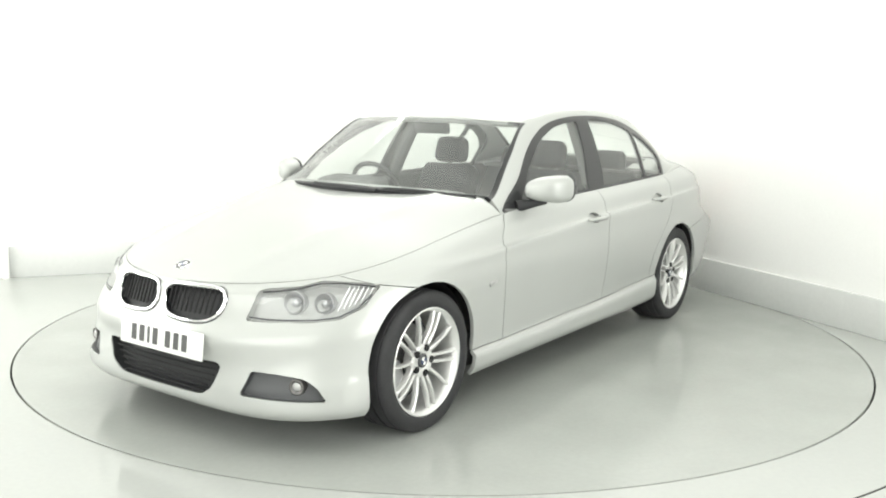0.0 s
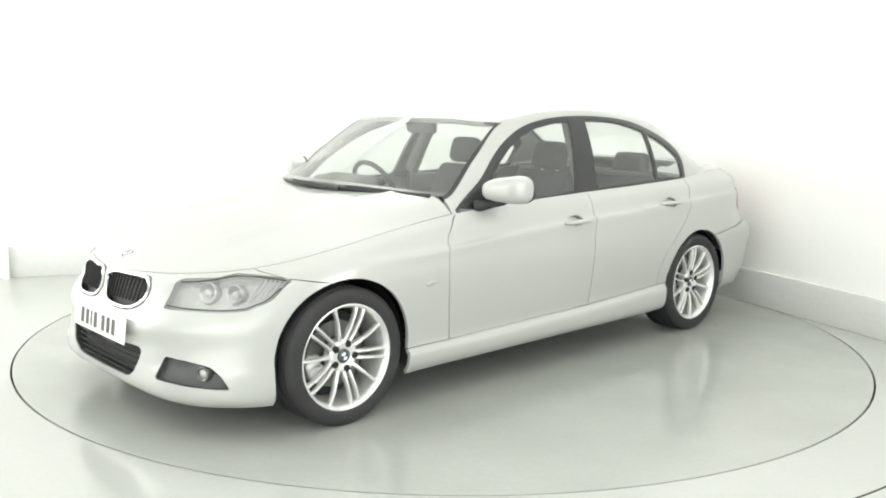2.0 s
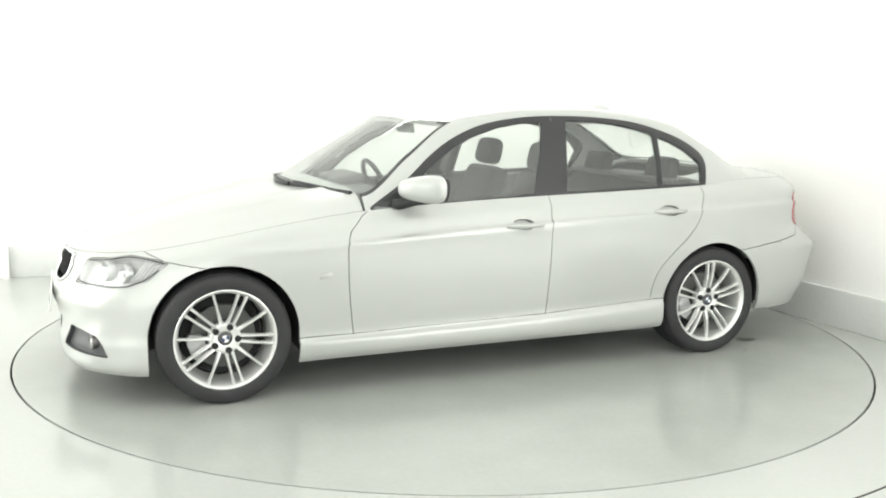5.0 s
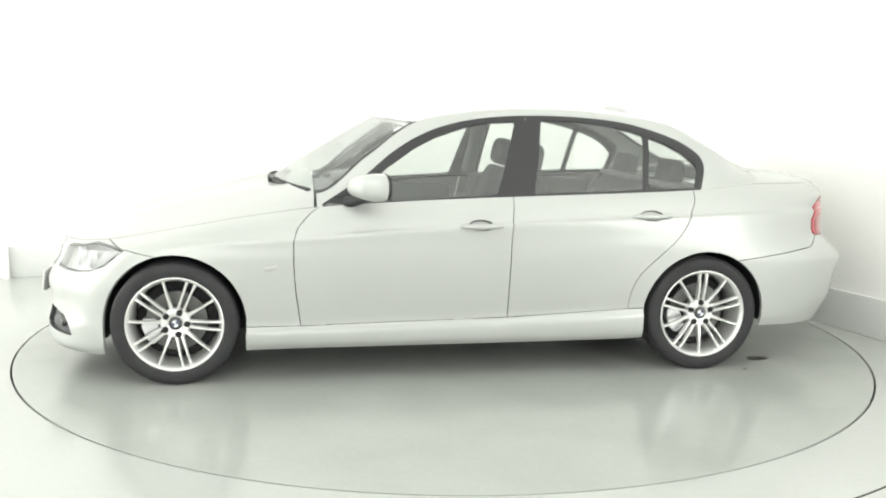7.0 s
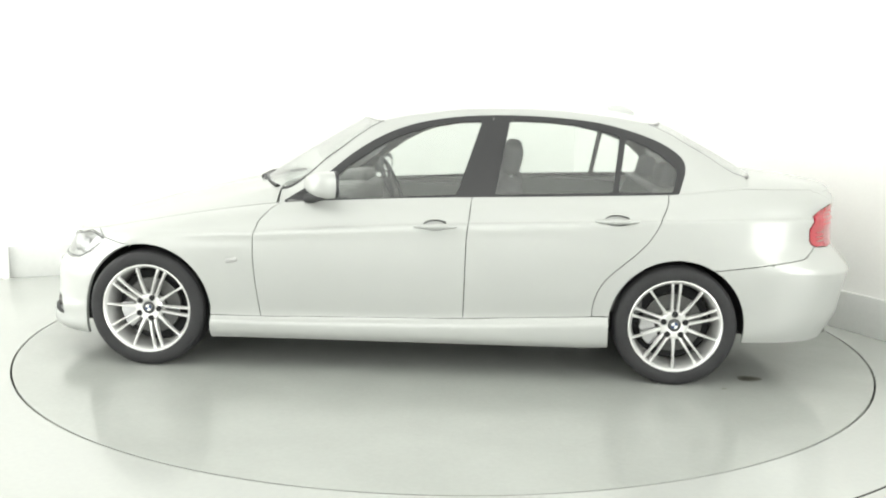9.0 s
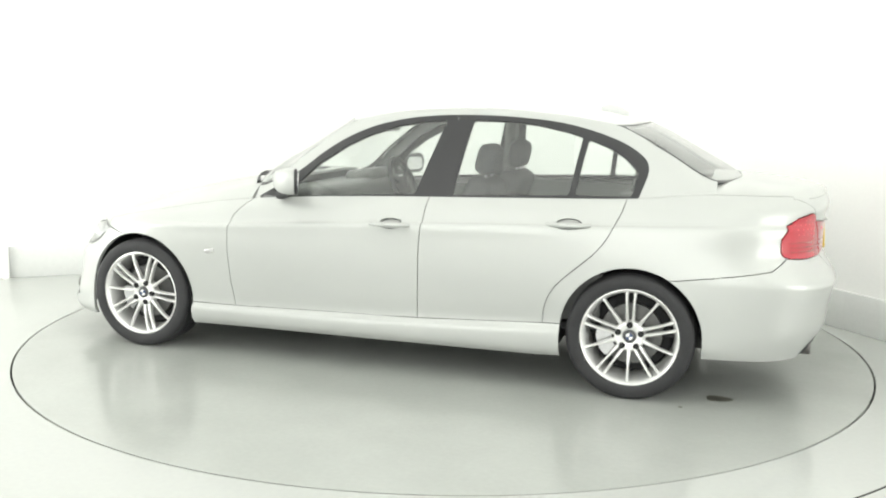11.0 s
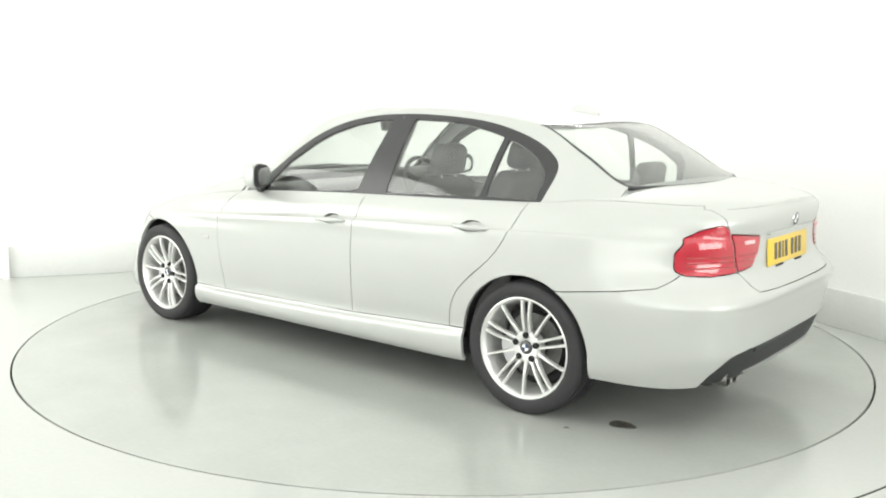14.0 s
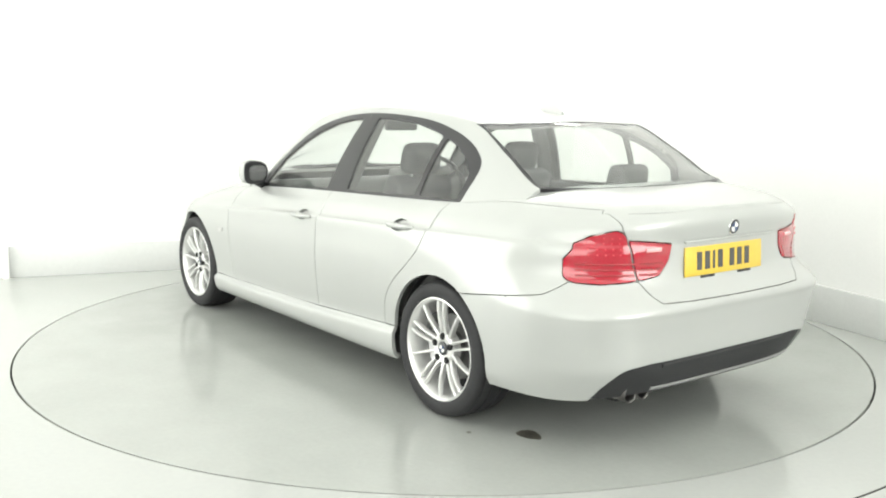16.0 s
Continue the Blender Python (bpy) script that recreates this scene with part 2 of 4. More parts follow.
def spline(knots):
    """A smooth function through (x, value) knots, without overshoot."""
    k = sorted(knots)
    xs, ys = [a for a, _ in k], [b for _, b in k]
    n = len(xs)
    d = [(ys[i + 1] - ys[i]) / (xs[i + 1] - xs[i]) for i in range(n - 1)]
    t = [d[0]] + [0.0 if d[i - 1] * d[i] <= 0 else 2 * d[i - 1] * d[i] / (d[i - 1] + d[i]) for i in range(1, n - 1)] + [d[-1]]

    def f(x):
        if x <= xs[0]:
            return ys[0]
        if x >= xs[-1]:
            return ys[-1]
        i = max(j for j in range(n - 1) if xs[j] <= x)
        h = xs[i + 1] - xs[i]
        s = (x - xs[i]) / h
        return ((2 * s ** 3 - 3 * s * s + 1) * ys[i] + (s ** 3 - 2 * s * s + s) * h * t[i]
                + (3 * s * s - 2 * s ** 3) * ys[i + 1] + (s ** 3 - s * s) * h * t[i + 1])
    return f


# each level of the lower body: nose, tail, plan roundness at nose and tail, half width, and height along the car
LEVELS = [
    # bottom lip
    (2.058, -2.25, 4.0, 4.0, spline([(2.05, .815), (1.4, .862), (0, .865), (-1.4, .865), (-2.2, .845)]),
     spline([(2.1, .155), (1.9, .155), (1.75, .150), (1.6, .150), (.9, .168), (-.9, .178), (-1.7, .232), (-2.0, .235), (-2.25, .25)])),
    (2.093, -2.275, 3.8, 4.0, spline([(2.05, .845), (1.4, .885), (0, .895), (-1.4, .89), (-2.2, .86)]),
     spline([(2.1, .19), (1.75, .192), (.9, .205), (-.9, .215), (-1.7, .275), (-2.25, .30)])),
    (2.104, -2.292, 3.4, 4.5, spline([(2.05, .855), (1.4, .895), (.9, .897), (-.9, .9), (-1.4, .897), (-2.2, .868)]),
     spline([(2.1, .265), (1.75, .28), (.9, .262), (-.9, .30), (-1.7, .34), (-2.25, .37)])),
    # foot of the doors
    (2.102, -2.300, 3.1, 4.6, spline([(2.05, .865), (1.4, .895), (.9, .873), (0, .875), (-.9, .88), (-1.4, .9), (-2.2, .875)]),
     spline([(2.1, .31), (1.75, .335), (.9, .290), (0, .306), (-.9, .345), (-1.7, .40), (-2.25, .43)])),
    (2.106, -2.306, 2.8, 4.8, spline([(2.05, .875), (1.4, .902), (.9, .884), (0, .886), (-.9, .892), (-1.4, .906), (-2.2, .88)]),
     spline([(2.1, .38), (1.75, .41), (.9, .40), (0, .41), (-.9, .44), (-1.7, .48), (-2.25, .50)])),
    (2.130, -2.318, 2.5, 5.0, spline([(2.05, .88), (1.4, .906), (.9, .897), (0, .897), (-.9, .902), (-1.4, .908), (-2.2, .885)]),
     spline([(2.1, .46), (1.75, .50), (.9, .53), (0, .53), (-.9, .55), (-1.7, .57), (-2.25, .575)])),
    # sill of the rear bumper, foot of the head lamps
    (2.096, -2.322, 2.35, 4.8, spline([(2.05, .875), (1.4, .904), (.9, .902), (0, .902), (-.9, .905), (-1.4, .905), (-2.2, .88)]),
     spline([(2.1, .525), (1.75, .57), (.9, .625), (0, .63), (-.9, .64), (-1.7, .625), (-2.25, .62)])),
    (2.076, -2.268, 2.25, 3.6, spline([(2.05, .865), (1.4, .897), (.9, .898), (0, .90), (-.9, .9), (-1.4, .897), (-2.2, .838)]),
     spline([(2.1, .575), (1.75, .615), (1.38, .675), (.9, .69), (0, .715), (-.9, .735), (-1.7, .73), (-2.25, .72)])),
    # the crease along the flanks
    (2.068, -2.262, 2.2, 3.6, spline([(2.05, .855), (1.4, .887), (.9, .896), (0, .898), (-.9, .894), (-1.4, .883), (-2.2, .825)]),
     spline([(2.1, .612), (1.75, .645), (1.38, .705), (.85, .732), (0, .785), (-1.24, .832), (-2.0, .845), (-2.25, .84)])),
    (2.063, -2.266, 2.2, 3.5, spline([(2.05, .84), (1.4, .868), (.9, .875), (0, .875), (-.9, .871), (-1.4, .866), (-2.2, .806)]),
     spline([(2.1, .632), (1.75, .663), (1.38, .73), (.85, .752), (0, .803), (-1.24, .849), (-2.0, .875), (-2.25, .875)])),
    (2.048, -2.284, 2.15, 3.5, spline([(2.05, .815), (1.4, .835), (.9, .845), (0, .848), (-.9, .842), (-1.4, .833), (-2.2, .78)]),
     spline([(2.1, .648), (1.75, .683), (1.38, .753), (.85, .825), (0, .872), (-1.24, .922), (-2.0, .94), (-2.25, .945)])),
    # edge of bonnet, belt line, edge of boot lid
    (2.045, -2.275, 2.15, 3.0, spline([(2.05, .775), (1.4, .785), (.9, .795), (.6, .798), (0, .803), (-.9, .793), (-1.4, .775), (-1.74, .735), (-2.2, .70)]),
     spline([(2.1, .660), (1.75, .703), (1.38, .775), (.9, .856), (.65, .886), (0, .925), (-.9, .955), (-1.35, .972), (-1.75, 1.003), (-2.0, 1.0), (-2.25, .994)])),
]
NOSE_START, TAIL_START = 1.28, -1.55
DECK = spline([(2.045, .665), (1.97, .705), (1.85, .748), (1.66, .80), (1.35, .885), (1.1, .935), (.93, .958), (.6, .98), (-1.4, 1.0), (-1.75, 1.056), (-1.9, 1.05), (-2.05, 1.036), (-2.2, 1.02), (-2.275, 1.008)])


def level_point(v, s):
    """A point on the body's outline at level v (0 to the number of levels less one); s from 0 (nose) over 1 to 2 (flank) to 3 (tail)."""
    i = min(int(v), len(LEVELS) - 2)
    w = v - i

    def at(j):
        nose, tail, pn, pt, half, height = LEVELS[j]
        if s < 1:
            a = s * math.pi / 2
            x = NOSE_START + (nose - NOSE_START) * math.cos(a) ** (2 / pn)
            k = math.sin(a) ** (2 / pn)
        elif s <= 2:
            x, k = NOSE_START + (TAIL_START - NOSE_START) * (s - 1), 1.0
        else:
            a = (s - 2) * math.pi / 2
            x = TAIL_START + (tail - TAIL_START) * math.sin(a) ** (2 / pt)
            k = math.cos(a) ** (2 / pt)
        return Vector((x, half(x) * max(k, 0.0), height(x)))
    p1, p2 = at(i), at(i + 1)
    p0 = at(i - 1) if i > 0 else p1 * 2 - p2
    p3 = at(i + 2) if i + 2 < len(LEVELS) else p2 * 2 - p1
    h = [0.5 * (2 * p1[c] + (p2[c] - p0[c]) * w + (2 * p0[c] - 5 * p1[c] + 4 * p2[c] - p3[c]) * w * w
                + (3 * p1[c] - p0[c] - 3 * p2[c] + p3[c]) * w ** 3) for c in range(3)]
    return Vector((h[0], max(h[1], 0.0), h[2]))


def deck_height(x, y, edge_y, edge_z):
    """Bonnet and boot lid: a crowned sheet, with two long swage lines on the bonnet."""
    w = 1 - abs(y) / max(edge_y, 1e-4)
    c = DECK(x)
    z = edge_z + (c - edge_z) * (1 - (1 - w) ** (5.5 if x < 0 else 2.3 + 6.5 * max(0.0, min(1.0, (1.25 - x) / .5)) ** 2))
    if x > 0.7:
        ridge = 0.30 + 0.20 * max(0.0, min(1.0, (2.0 - x) / 1.2))
        z += 0.013 * math.exp(-((abs(y) - ridge) / 0.038) ** 2) * max(0.0, min(1.0, (2.02 - x) / 0.3))
    return z


def grid_faces(bm, rows):
    out = []
    for a, b in zip(rows, rows[1:]):
        for i in range(len(a) - 1):
            q = [a[i], a[i + 1], b[i + 1], b[i]]
            q = [p for k, p in enumerate(q) if p not in q[:k]]
            if len(q) > 2:
                out.append(bm.faces.new(q))
    return out


def half_lower():
    """Left half of the body below the windows. Layer 'kind': 0 flank, 1 bonnet and boot deck."""
    bm = bmesh.new()
    kind = bm.faces.layers.int.new("kind")
    ss = [i / 34 for i in range(34)] + [1 + i / 58 for i in range(58)] + [2 + i / 32 for i in range(33)]
    vs = [i * (len(LEVELS) - 1) / 44 for i in range(45)]
    rows = [[bm.verts.new(level_point(v, s)) for s in ss] for v in vs]
    for f in grid_faces(bm, rows):
        f[kind] = 0
    edge = rows[-1]
    deck = [edge]
    for w in [j / 16 for j in range(1, 17)]:
        r = []
        for p in edge:
            y = p.co.y * (1 - w)
            r.append(bm.verts.new((p.co.x, y, deck_height(p.co.x, y, p.co.y, p.co.z))))
        deck.append(r)
    for f in grid_faces(bm, deck):
        f[kind] = 1
    bmesh.ops.remove_doubles(bm, verts=bm.verts, dist=0.0006)
    bmesh.ops.recalc_face_normals(bm, faces=bm.faces)
    return bm


# ---- greenhouse ----
ROOF = spline([(.27, 1.369), (.1, 1.395), (-.2, 1.414), (-.5, 1.421), (-.8, 1.413), (-1.1, 1.385), (-1.35, 1.332), (-1.6, 1.208), (-1.8, 1.092), (-1.87, 1.046)])
SIDE_Y = spline([(.681, .731), (.42, .668), (.154, .600), (-.1, .585), (-.5, .592), (-.9, .585), (-1.238, .568), (-1.5, .60), (-1.74, .622)])
EDGE_Z = spline([(.95, .962), (.87, .957), (.681, .946), (.42, 1.132), (.154, 1.312), (-.02, 1.352), (-.3, 1.383), (-.6, 1.388), (-.9, 1.368), (-1.238, 1.316),
                 (-1.5, 1.184), (-1.74, 1.056), (-1.80, 1.05), (-1.87, 1.046)])


def TOP(x):
    """Height of the car's centre line from the foot of the windscreen over the roof to the boot."""
    return .962 + .64 * (.95 - x) - .06 * (.95 - x) ** 2 if x > .27 else ROOF(x)


def EDGE_Y(x):
    """Half width of screen, roof and rear window; at their feet it follows from their even cross curvature."""
    if x > .681:
        bend = (TOP(.681) - .946) / .731 ** 2
        return math.sqrt(max(TOP(x) - EDGE_Z(x), 0.0) / (bend + .1 * (x - .681)))
    if x < -1.74:
        bend = (TOP(-1.74) - 1.056) / .622 ** 2
        return math.sqrt(max(TOP(x) - EDGE_Z(x), 0.0) / bend)
    return SIDE_Y(x)


def half_house():
    """Left half of pillars, roof, windscreen and rear window. 'kind': 2 side, 3 top."""
    bm = bmesh.new()
    kind = bm.faces.layers.int.new("kind")
    xs = [.95, .948, .944, .938, .93, .915, .895, .87, .84, .81, .78, .75, .72, .7] + [.681 - 2.421 * i / 96 for i in range(97)] + [-1.76, -1.78, -1.8, -1.82, -1.84, -1.855, -1.865, -1.87]
    edge = [bm.verts.new((x, EDGE_Y(x), EDGE_Z(x))) for x in xs]
    rows = [edge]
    for j in range(1, 15):
        w = j / 14
        r = []
        for p in edge:
            x, y = p.co.x, p.co.y * (1 - w)
            r.append(bm.verts.new((x, y, p.co.z + (TOP(x) - p.co.z) * (1 - (1 - w) ** 2.0))))
        rows.append(r)
    for f in grid_faces(bm, rows):
        f[kind] = 3
    side = [p for p in edge if -1.742 < p.co.x < 0.69]
    belt_y, belt_z = LEVELS[-1][4], LEVELS[-1][5]
    rows = []
    for j in range(0, 17):
        w = j / 16
        r = []
        for p in side:
            x = p.co.x
            b = Vector((x, belt_y(x) - 0.004, belt_z(x) - 0.012))
            bulge = 0.022 * math.sin(math.pi * w) * min(1.0, (p.co.z - b.z) / 0.3)
            q = p.co.lerp(b, w) + Vector((0, bulge * 0.8, bulge * 0.5))
            r.append(p if j == 0 else bm.verts.new(q))
        rows.append(r)
    for f in grid_faces(bm, rows):
        f[kind] = 2
    bmesh.ops.remove_doubles(bm, verts=bm.verts, dist=0.0006)
    bmesh.ops.recalc_face_normals(bm, faces=bm.faces)
    return bm


def score(bm, poly, ax, ok, closed=True):
    """Cuts the sheet along a polygon seen along one axis (ax: the two axes of the drawing), for the faces that ok() lets through."""
    n = len(poly)
    for i in range(n if closed else n - 1):
        p, q = poly[i], poly[(i + 1) % n]
        d = (q[0] - p[0], q[1] - p[1])
        if abs(d[0]) + abs(d[1]) < 1e-6:
            continue
        lo = (min(p[0], q[0]) - 1e-4, min(p[1], q[1]) - 1e-4)
        hi = (max(p[0], q[0]) + 1e-4, max(p[1], q[1]) + 1e-4)
        faces = []
        for f in bm.faces:
            a = [v.co[ax[0]] for v in f.verts]
            if max(a) < lo[0] or min(a) > hi[0]:
                continue
            b = [v.co[ax[1]] for v in f.verts]
            if max(b) < lo[1] or min(b) > hi[1] or not ok(f):
                continue
            faces.append(f)
        if not faces:
            continue
        co, no = [0, 0, 0], [0, 0, 0]
        co[ax[0]], co[ax[1]] = p
        no[ax[0]], no[ax[1]] = -d[1], d[0]
        geom = set(faces)
        for f in faces:
            geom.update(f.edges)
            geom.update(f.verts)
        bmesh.ops.bisect_plane(bm, geom=list(geom), dist=1e-5, plane_co=co, plane_no=no)


def inside(poly, x, y):
    hit, n = False, len(poly)
    for i in range(n):
        (x0, y0), (x1, y1) = poly[i], poly[(i + 1) % n]
        if (y0 > y) != (y1 > y) and x < x0 + (y - y0) * (x1 - x0) / (y1 - y0):
            hit = not hit
    return hit


def rounded(poly, r, n=5):
    """The polygon with its corners rounded off."""
    out = []
    for i in range(len(poly)):
        p, a, b = Vector(poly[i]), Vector(poly[i - 1]), Vector(poly[(i + 1) % len(poly)])
        k = min(r, (a - p).length * 0.45, (b - p).length * 0.45)
        s, e = p + (a - p).normalized() * k, p + (b - p).normalized() * k
        for j in range(n + 1):
            t = j / n
            out.append(tuple(s * (1 - t) ** 2 + p * 2 * t * (1 - t) + e * t * t))
    return out


def flow(pts, n=6, closed=True):
    """A smooth closed curve through pts."""
    out, m = [], len(pts)
    for i in range(m if closed else m - 1):
        p0, p1 = Vector(pts[(i - 1) % m if closed else max(i - 1, 0)]), Vector(pts[i])
        p2, p3 = Vector(pts[(i + 1) % m]), Vector(pts[(i + 2) % m if closed else min(i + 2, m - 1)])
        for j in range(n):
            t = j / n
            out.append(tuple(0.5 * (2 * p1 + (p2 - p0) * t + (2 * p0 - 5 * p1 + 4 * p2 - p3) * t * t + (3 * p1 - p0 - 3 * p2 + p3) * t ** 3)))
    return out


class Shell:
    """Half of a body sheet that is cut into panels; every panel keeps the smooth normals of the whole."""

    def __init__(self, bm):
        self.bm = bm
        bm.normal_update()
        bm.verts.ensure_lookup_table()
        bm.faces.ensure_lookup_table()
        ref = max(bm.faces, key=lambda f: f.calc_center_median().y)
        if ref.normal.y < 0:
            bmesh.ops.reverse_faces(bm, faces=bm.faces)
            bm.normal_update()
        self.tree = BVHTree.FromBMesh(bm)
        self.tris = [[(v.co.copy(), v.normal.copy()) for v in f.verts] for f in bm.faces]
        self.name = bm.faces.layers.string.new("panel")

    def normal(self, p):
        hit, no, i, _ = self.tree.find_nearest(p)
        if hit is None:
            return Vector((0, 0, 1))
        acc = Vector()
        for co, n in self.tris[i]:
            w = 1 / ((co - hit).length_squared + 1e-7)
            acc += n * w
        return acc.normalized()

    def take(self, name, poly, ax, ok):
        score(self.bm, poly, ax, ok)
        for f in self.bm.faces:
            if ok(f):
                c = f.calc_center_median()
                if inside(poly, c[ax[0]], c[ax[1]]):
                    f[self.name] = name.encode()

    def mark(self, name, test):
        for f in self.bm.faces:
            if test(f, f.calc_center_median()):
                f[self.name] = name.encode()

    def sheet(self, name):
        """Vertices and faces of one panel."""
        vs, fs, faces = {}, [], [f for f in self.bm.faces if f[self.name] == name.encode()]
        for f in faces:
            for v in f.verts:
                vs.setdefault(v, len(vs))
            fs.append([vs[v] for v in f.verts])
        return [v.co.copy() for v in vs], fs


def panel(shell, name, sheet_name, mat, parent, label="", gap=0.0022, lip=0.018, mirror="join", drop=0.0, thick=None):
    """Makes one panel (mirror 'join': both halves in one mesh; 'pair': one object a side)."""
    cos, fs = shell.sheet(sheet_name)
    if not fs:
        return []
    bm = bmesh.new()
    vs = [bm.verts.new(c) for c in cos]
    for f in fs:
        try:
            bm.faces.new([vs[i] for i in f])
        except ValueError:
            pass
    bm.normal_update()
    nos = {v: shell.normal(v.co) for v in bm.verts}
    rim = [e for e in bm.edges if len(e.link_faces) == 1 and not all(abs(v.co.y) < 1e-4 for v in e.verts)]
    push = {}
    for e in rim:
        f = e.link_faces[0]
        d = (e.verts[1].co - e.verts[0].co).normalized()
        to = f.calc_center_median() - e.verts[0].co
        to = (to - d * to.dot(d))
        if to.length > 1e-7:
            for v in e.verts:
                push.setdefault(v, Vector())
                push[v] += to.normalized()
    for v, p in push.items():
        if p.length > 1e-6:
            s = p.normalized() * gap
            if abs(v.co.y) < 1e-4:
                s.y = 0
            v.co += s
    for v in bm.verts:
        v.co -= nos[v] * drop
    outer = set(bm.faces)
    if lip:
        ret = bmesh.ops.extrude_edge_only(bm, edges=rim)
        new_vs = [g for g in ret["geom"] if isinstance(g, bmesh.types.BMVert)]
        for v in new_vs:
            n = shell.normal(v.co)
            if abs(v.co.y) < 1e-4:
                n.y = 0
            v.co -= n * lip
    made = []
    sides = [1] if mirror == "one" else ([1, -1] if mirror == "pair" else [0])
    for side in sides:
        b2 = bm.copy()
        b2.faces.ensure_lookup_table()
        bm.faces.ensure_lookup_table()
        flag = b2.faces.layers.int.new("outer")
        for fa, fb in zip(bm.faces, b2.faces):
            fb[flag] = 1 if fa in outer else 0
        if side == -1:
            bmesh.ops.scale(b2, vec=(1, -1, 1), verts=b2.verts)
            bmesh.ops.reverse_faces(b2, faces=b2.faces)
        if side == 0:
            dup = bmesh.ops.duplicate(b2, geom=list(b2.verts) + list(b2.edges) + list(b2.faces))["geom"]
            dv = [g for g in dup if isinstance(g, bmesh.types.BMVert)]
            bmesh.ops.scale(b2, vec=(1, -1, 1), verts=dv)
            bmesh.ops.reverse_faces(b2, faces=[g for g in dup if isinstance(g, bmesh.types.BMFace)])
            bmesh.ops.remove_doubles(b2, verts=[v for v in b2.verts if abs(v.co.y) < 2e-4], dist=3e-4)
        me = bpy.data.meshes.new(name)
        b2.to_mesh(me)
        flags = [f[flag] for f in b2.faces]
        b2.free()
        me.materials.append(mat)
        me.shade_smooth()
        loops = []
        for poly in me.polygons:
            fn = poly.normal.copy()
            for vi in poly.vertices:
                if flags[poly.index]:
                    c = me.vertices[vi].co
                    n = shell.normal(Vector((c.x, abs(c.y), c.z)))
                    if abs(c.y) < 2e-4:
                        n = Vector((n.x, 0, n.z)).normalized()
                    if c.y < 0:
                        n = Vector((n.x, -n.y, n.z))
                    if n.dot(fn) < 0:
                        n = -n if n.dot(fn) < -0.6 else fn
                    loops.append(n)
                else:
                    loops.append(fn)
        me.normals_split_custom_set(loops)
        ob = new(name, me)
        ob.parent = parent
        tagged(ob, label)
        made.append(ob)
    bm.free()
    return made


CAR = new("saloon_car")
tagged(CAR, "pale silver four-door saloon car parked on the turntable", "car")

LOWER = Shell(half_lower())
HOUSE = Shell(half_house())
KL = LOWER.bm.faces.layers.int["kind"]
KH = HOUSE.bm.faces.layers.int["kind"]
XZ, YZ, XY = (0, 2), (1, 2), (0, 1)
FRONT_AXLE, REAR_AXLE, HUB_Z = 1.38, -1.38, 0.309


def flank(f):
    return f[KL] == 0


def flank_side(f):
    return f[KL] == 0 and abs(f.normal.y) > 0.3


def nose(f):
    return f[KL] == 0 and f.calc_center_median().x > 1.3


def tail(f):
    return f[KL] == 0 and f.calc_center_median().x < -1.5


# panels of the lower body, from the large to the small
LOWER.mark("wing", lambda f, c: f[KL] == 0)
LOWER.mark("deck", lambda f, c: f[KL] == 1)
LOWER.mark("bonnet", lambda f, c: f[KL] == 1 and c.x > 0.70)
LOWER.take("quarter", [(-.25, 0), (-.25, 1.2), (-2.6, 1.2), (-2.6, 0)], XZ, flank)
# sills between the wheels
LOWER.take("sill", [(1.1, .10), (1.1, .288), (.766, .289), (0, .306), (-.299, .313), (-.957, .347), (-1.15, .352), (-1.15, .10)], XZ, flank)
FRONT_DOOR = [(.66, 1.1), (.66, .889), (.715, .855), (.775, .79), (.797, .72), (.798, .60), (.788, .46), (.766, .289), (0, .306), (-.299, .313), (-.304, .5), (-.310, .736), (-.334, .95), (-.334, 1.1)]
REAR_DOOR = [(-.334, 1.1), (-.334, .95), (-.310, .736), (-.304, .5), (-.299, .313), (-.957, .347)] + flow([(-.957, .355), (-.962, .42), (-.985, .49), (-1.03, .555), (-1.10, .62), (-1.19, .70), (-1.25, .775), (-1.292, .86), (-1.326, .95), (-1.33, 1.1)], 3, closed=False) + [(-1.33, 1.1)]
LOWER.take("front_door", FRONT_DOOR, XZ, flank)
LOWER.take("rear_door", REAR_DOOR, XZ, flank)
LOWER.take("front_bumper", [(2.6, 0), (2.6, .9), (2.0, .9), (1.70, .70), (1.635, .676), (1.49, .652), (1.40, .64), (1.40, 0)], XZ, flank)
LOWER.take("rear_bumper", [(-1.40, 0), (-1.40, .600), (-1.585, .605), (-1.82, .638), (-2.004, .668), (-2.044, .696), (-2.07, .722), (-2.6, .722), (-2.6, 0)], XZ, flank)
# boot lid: the rear part of the deck and the face between the lamps
LOWER.mark("boot_lid", lambda f, c: f[KL] == 1 and c.x < -1.72)
BOOT_FACE = [(-.01, 1.2), (.61, 1.2), (.598, .925), (.575, .889), (.537, .726), (.502, .666), (.47, .640), (.30, .634), (-.01, .631)]
LOWER.take("boot_lid", BOOT_FACE, YZ, lambda f: tail(f) and f.calc_center_median().x < -2.1)
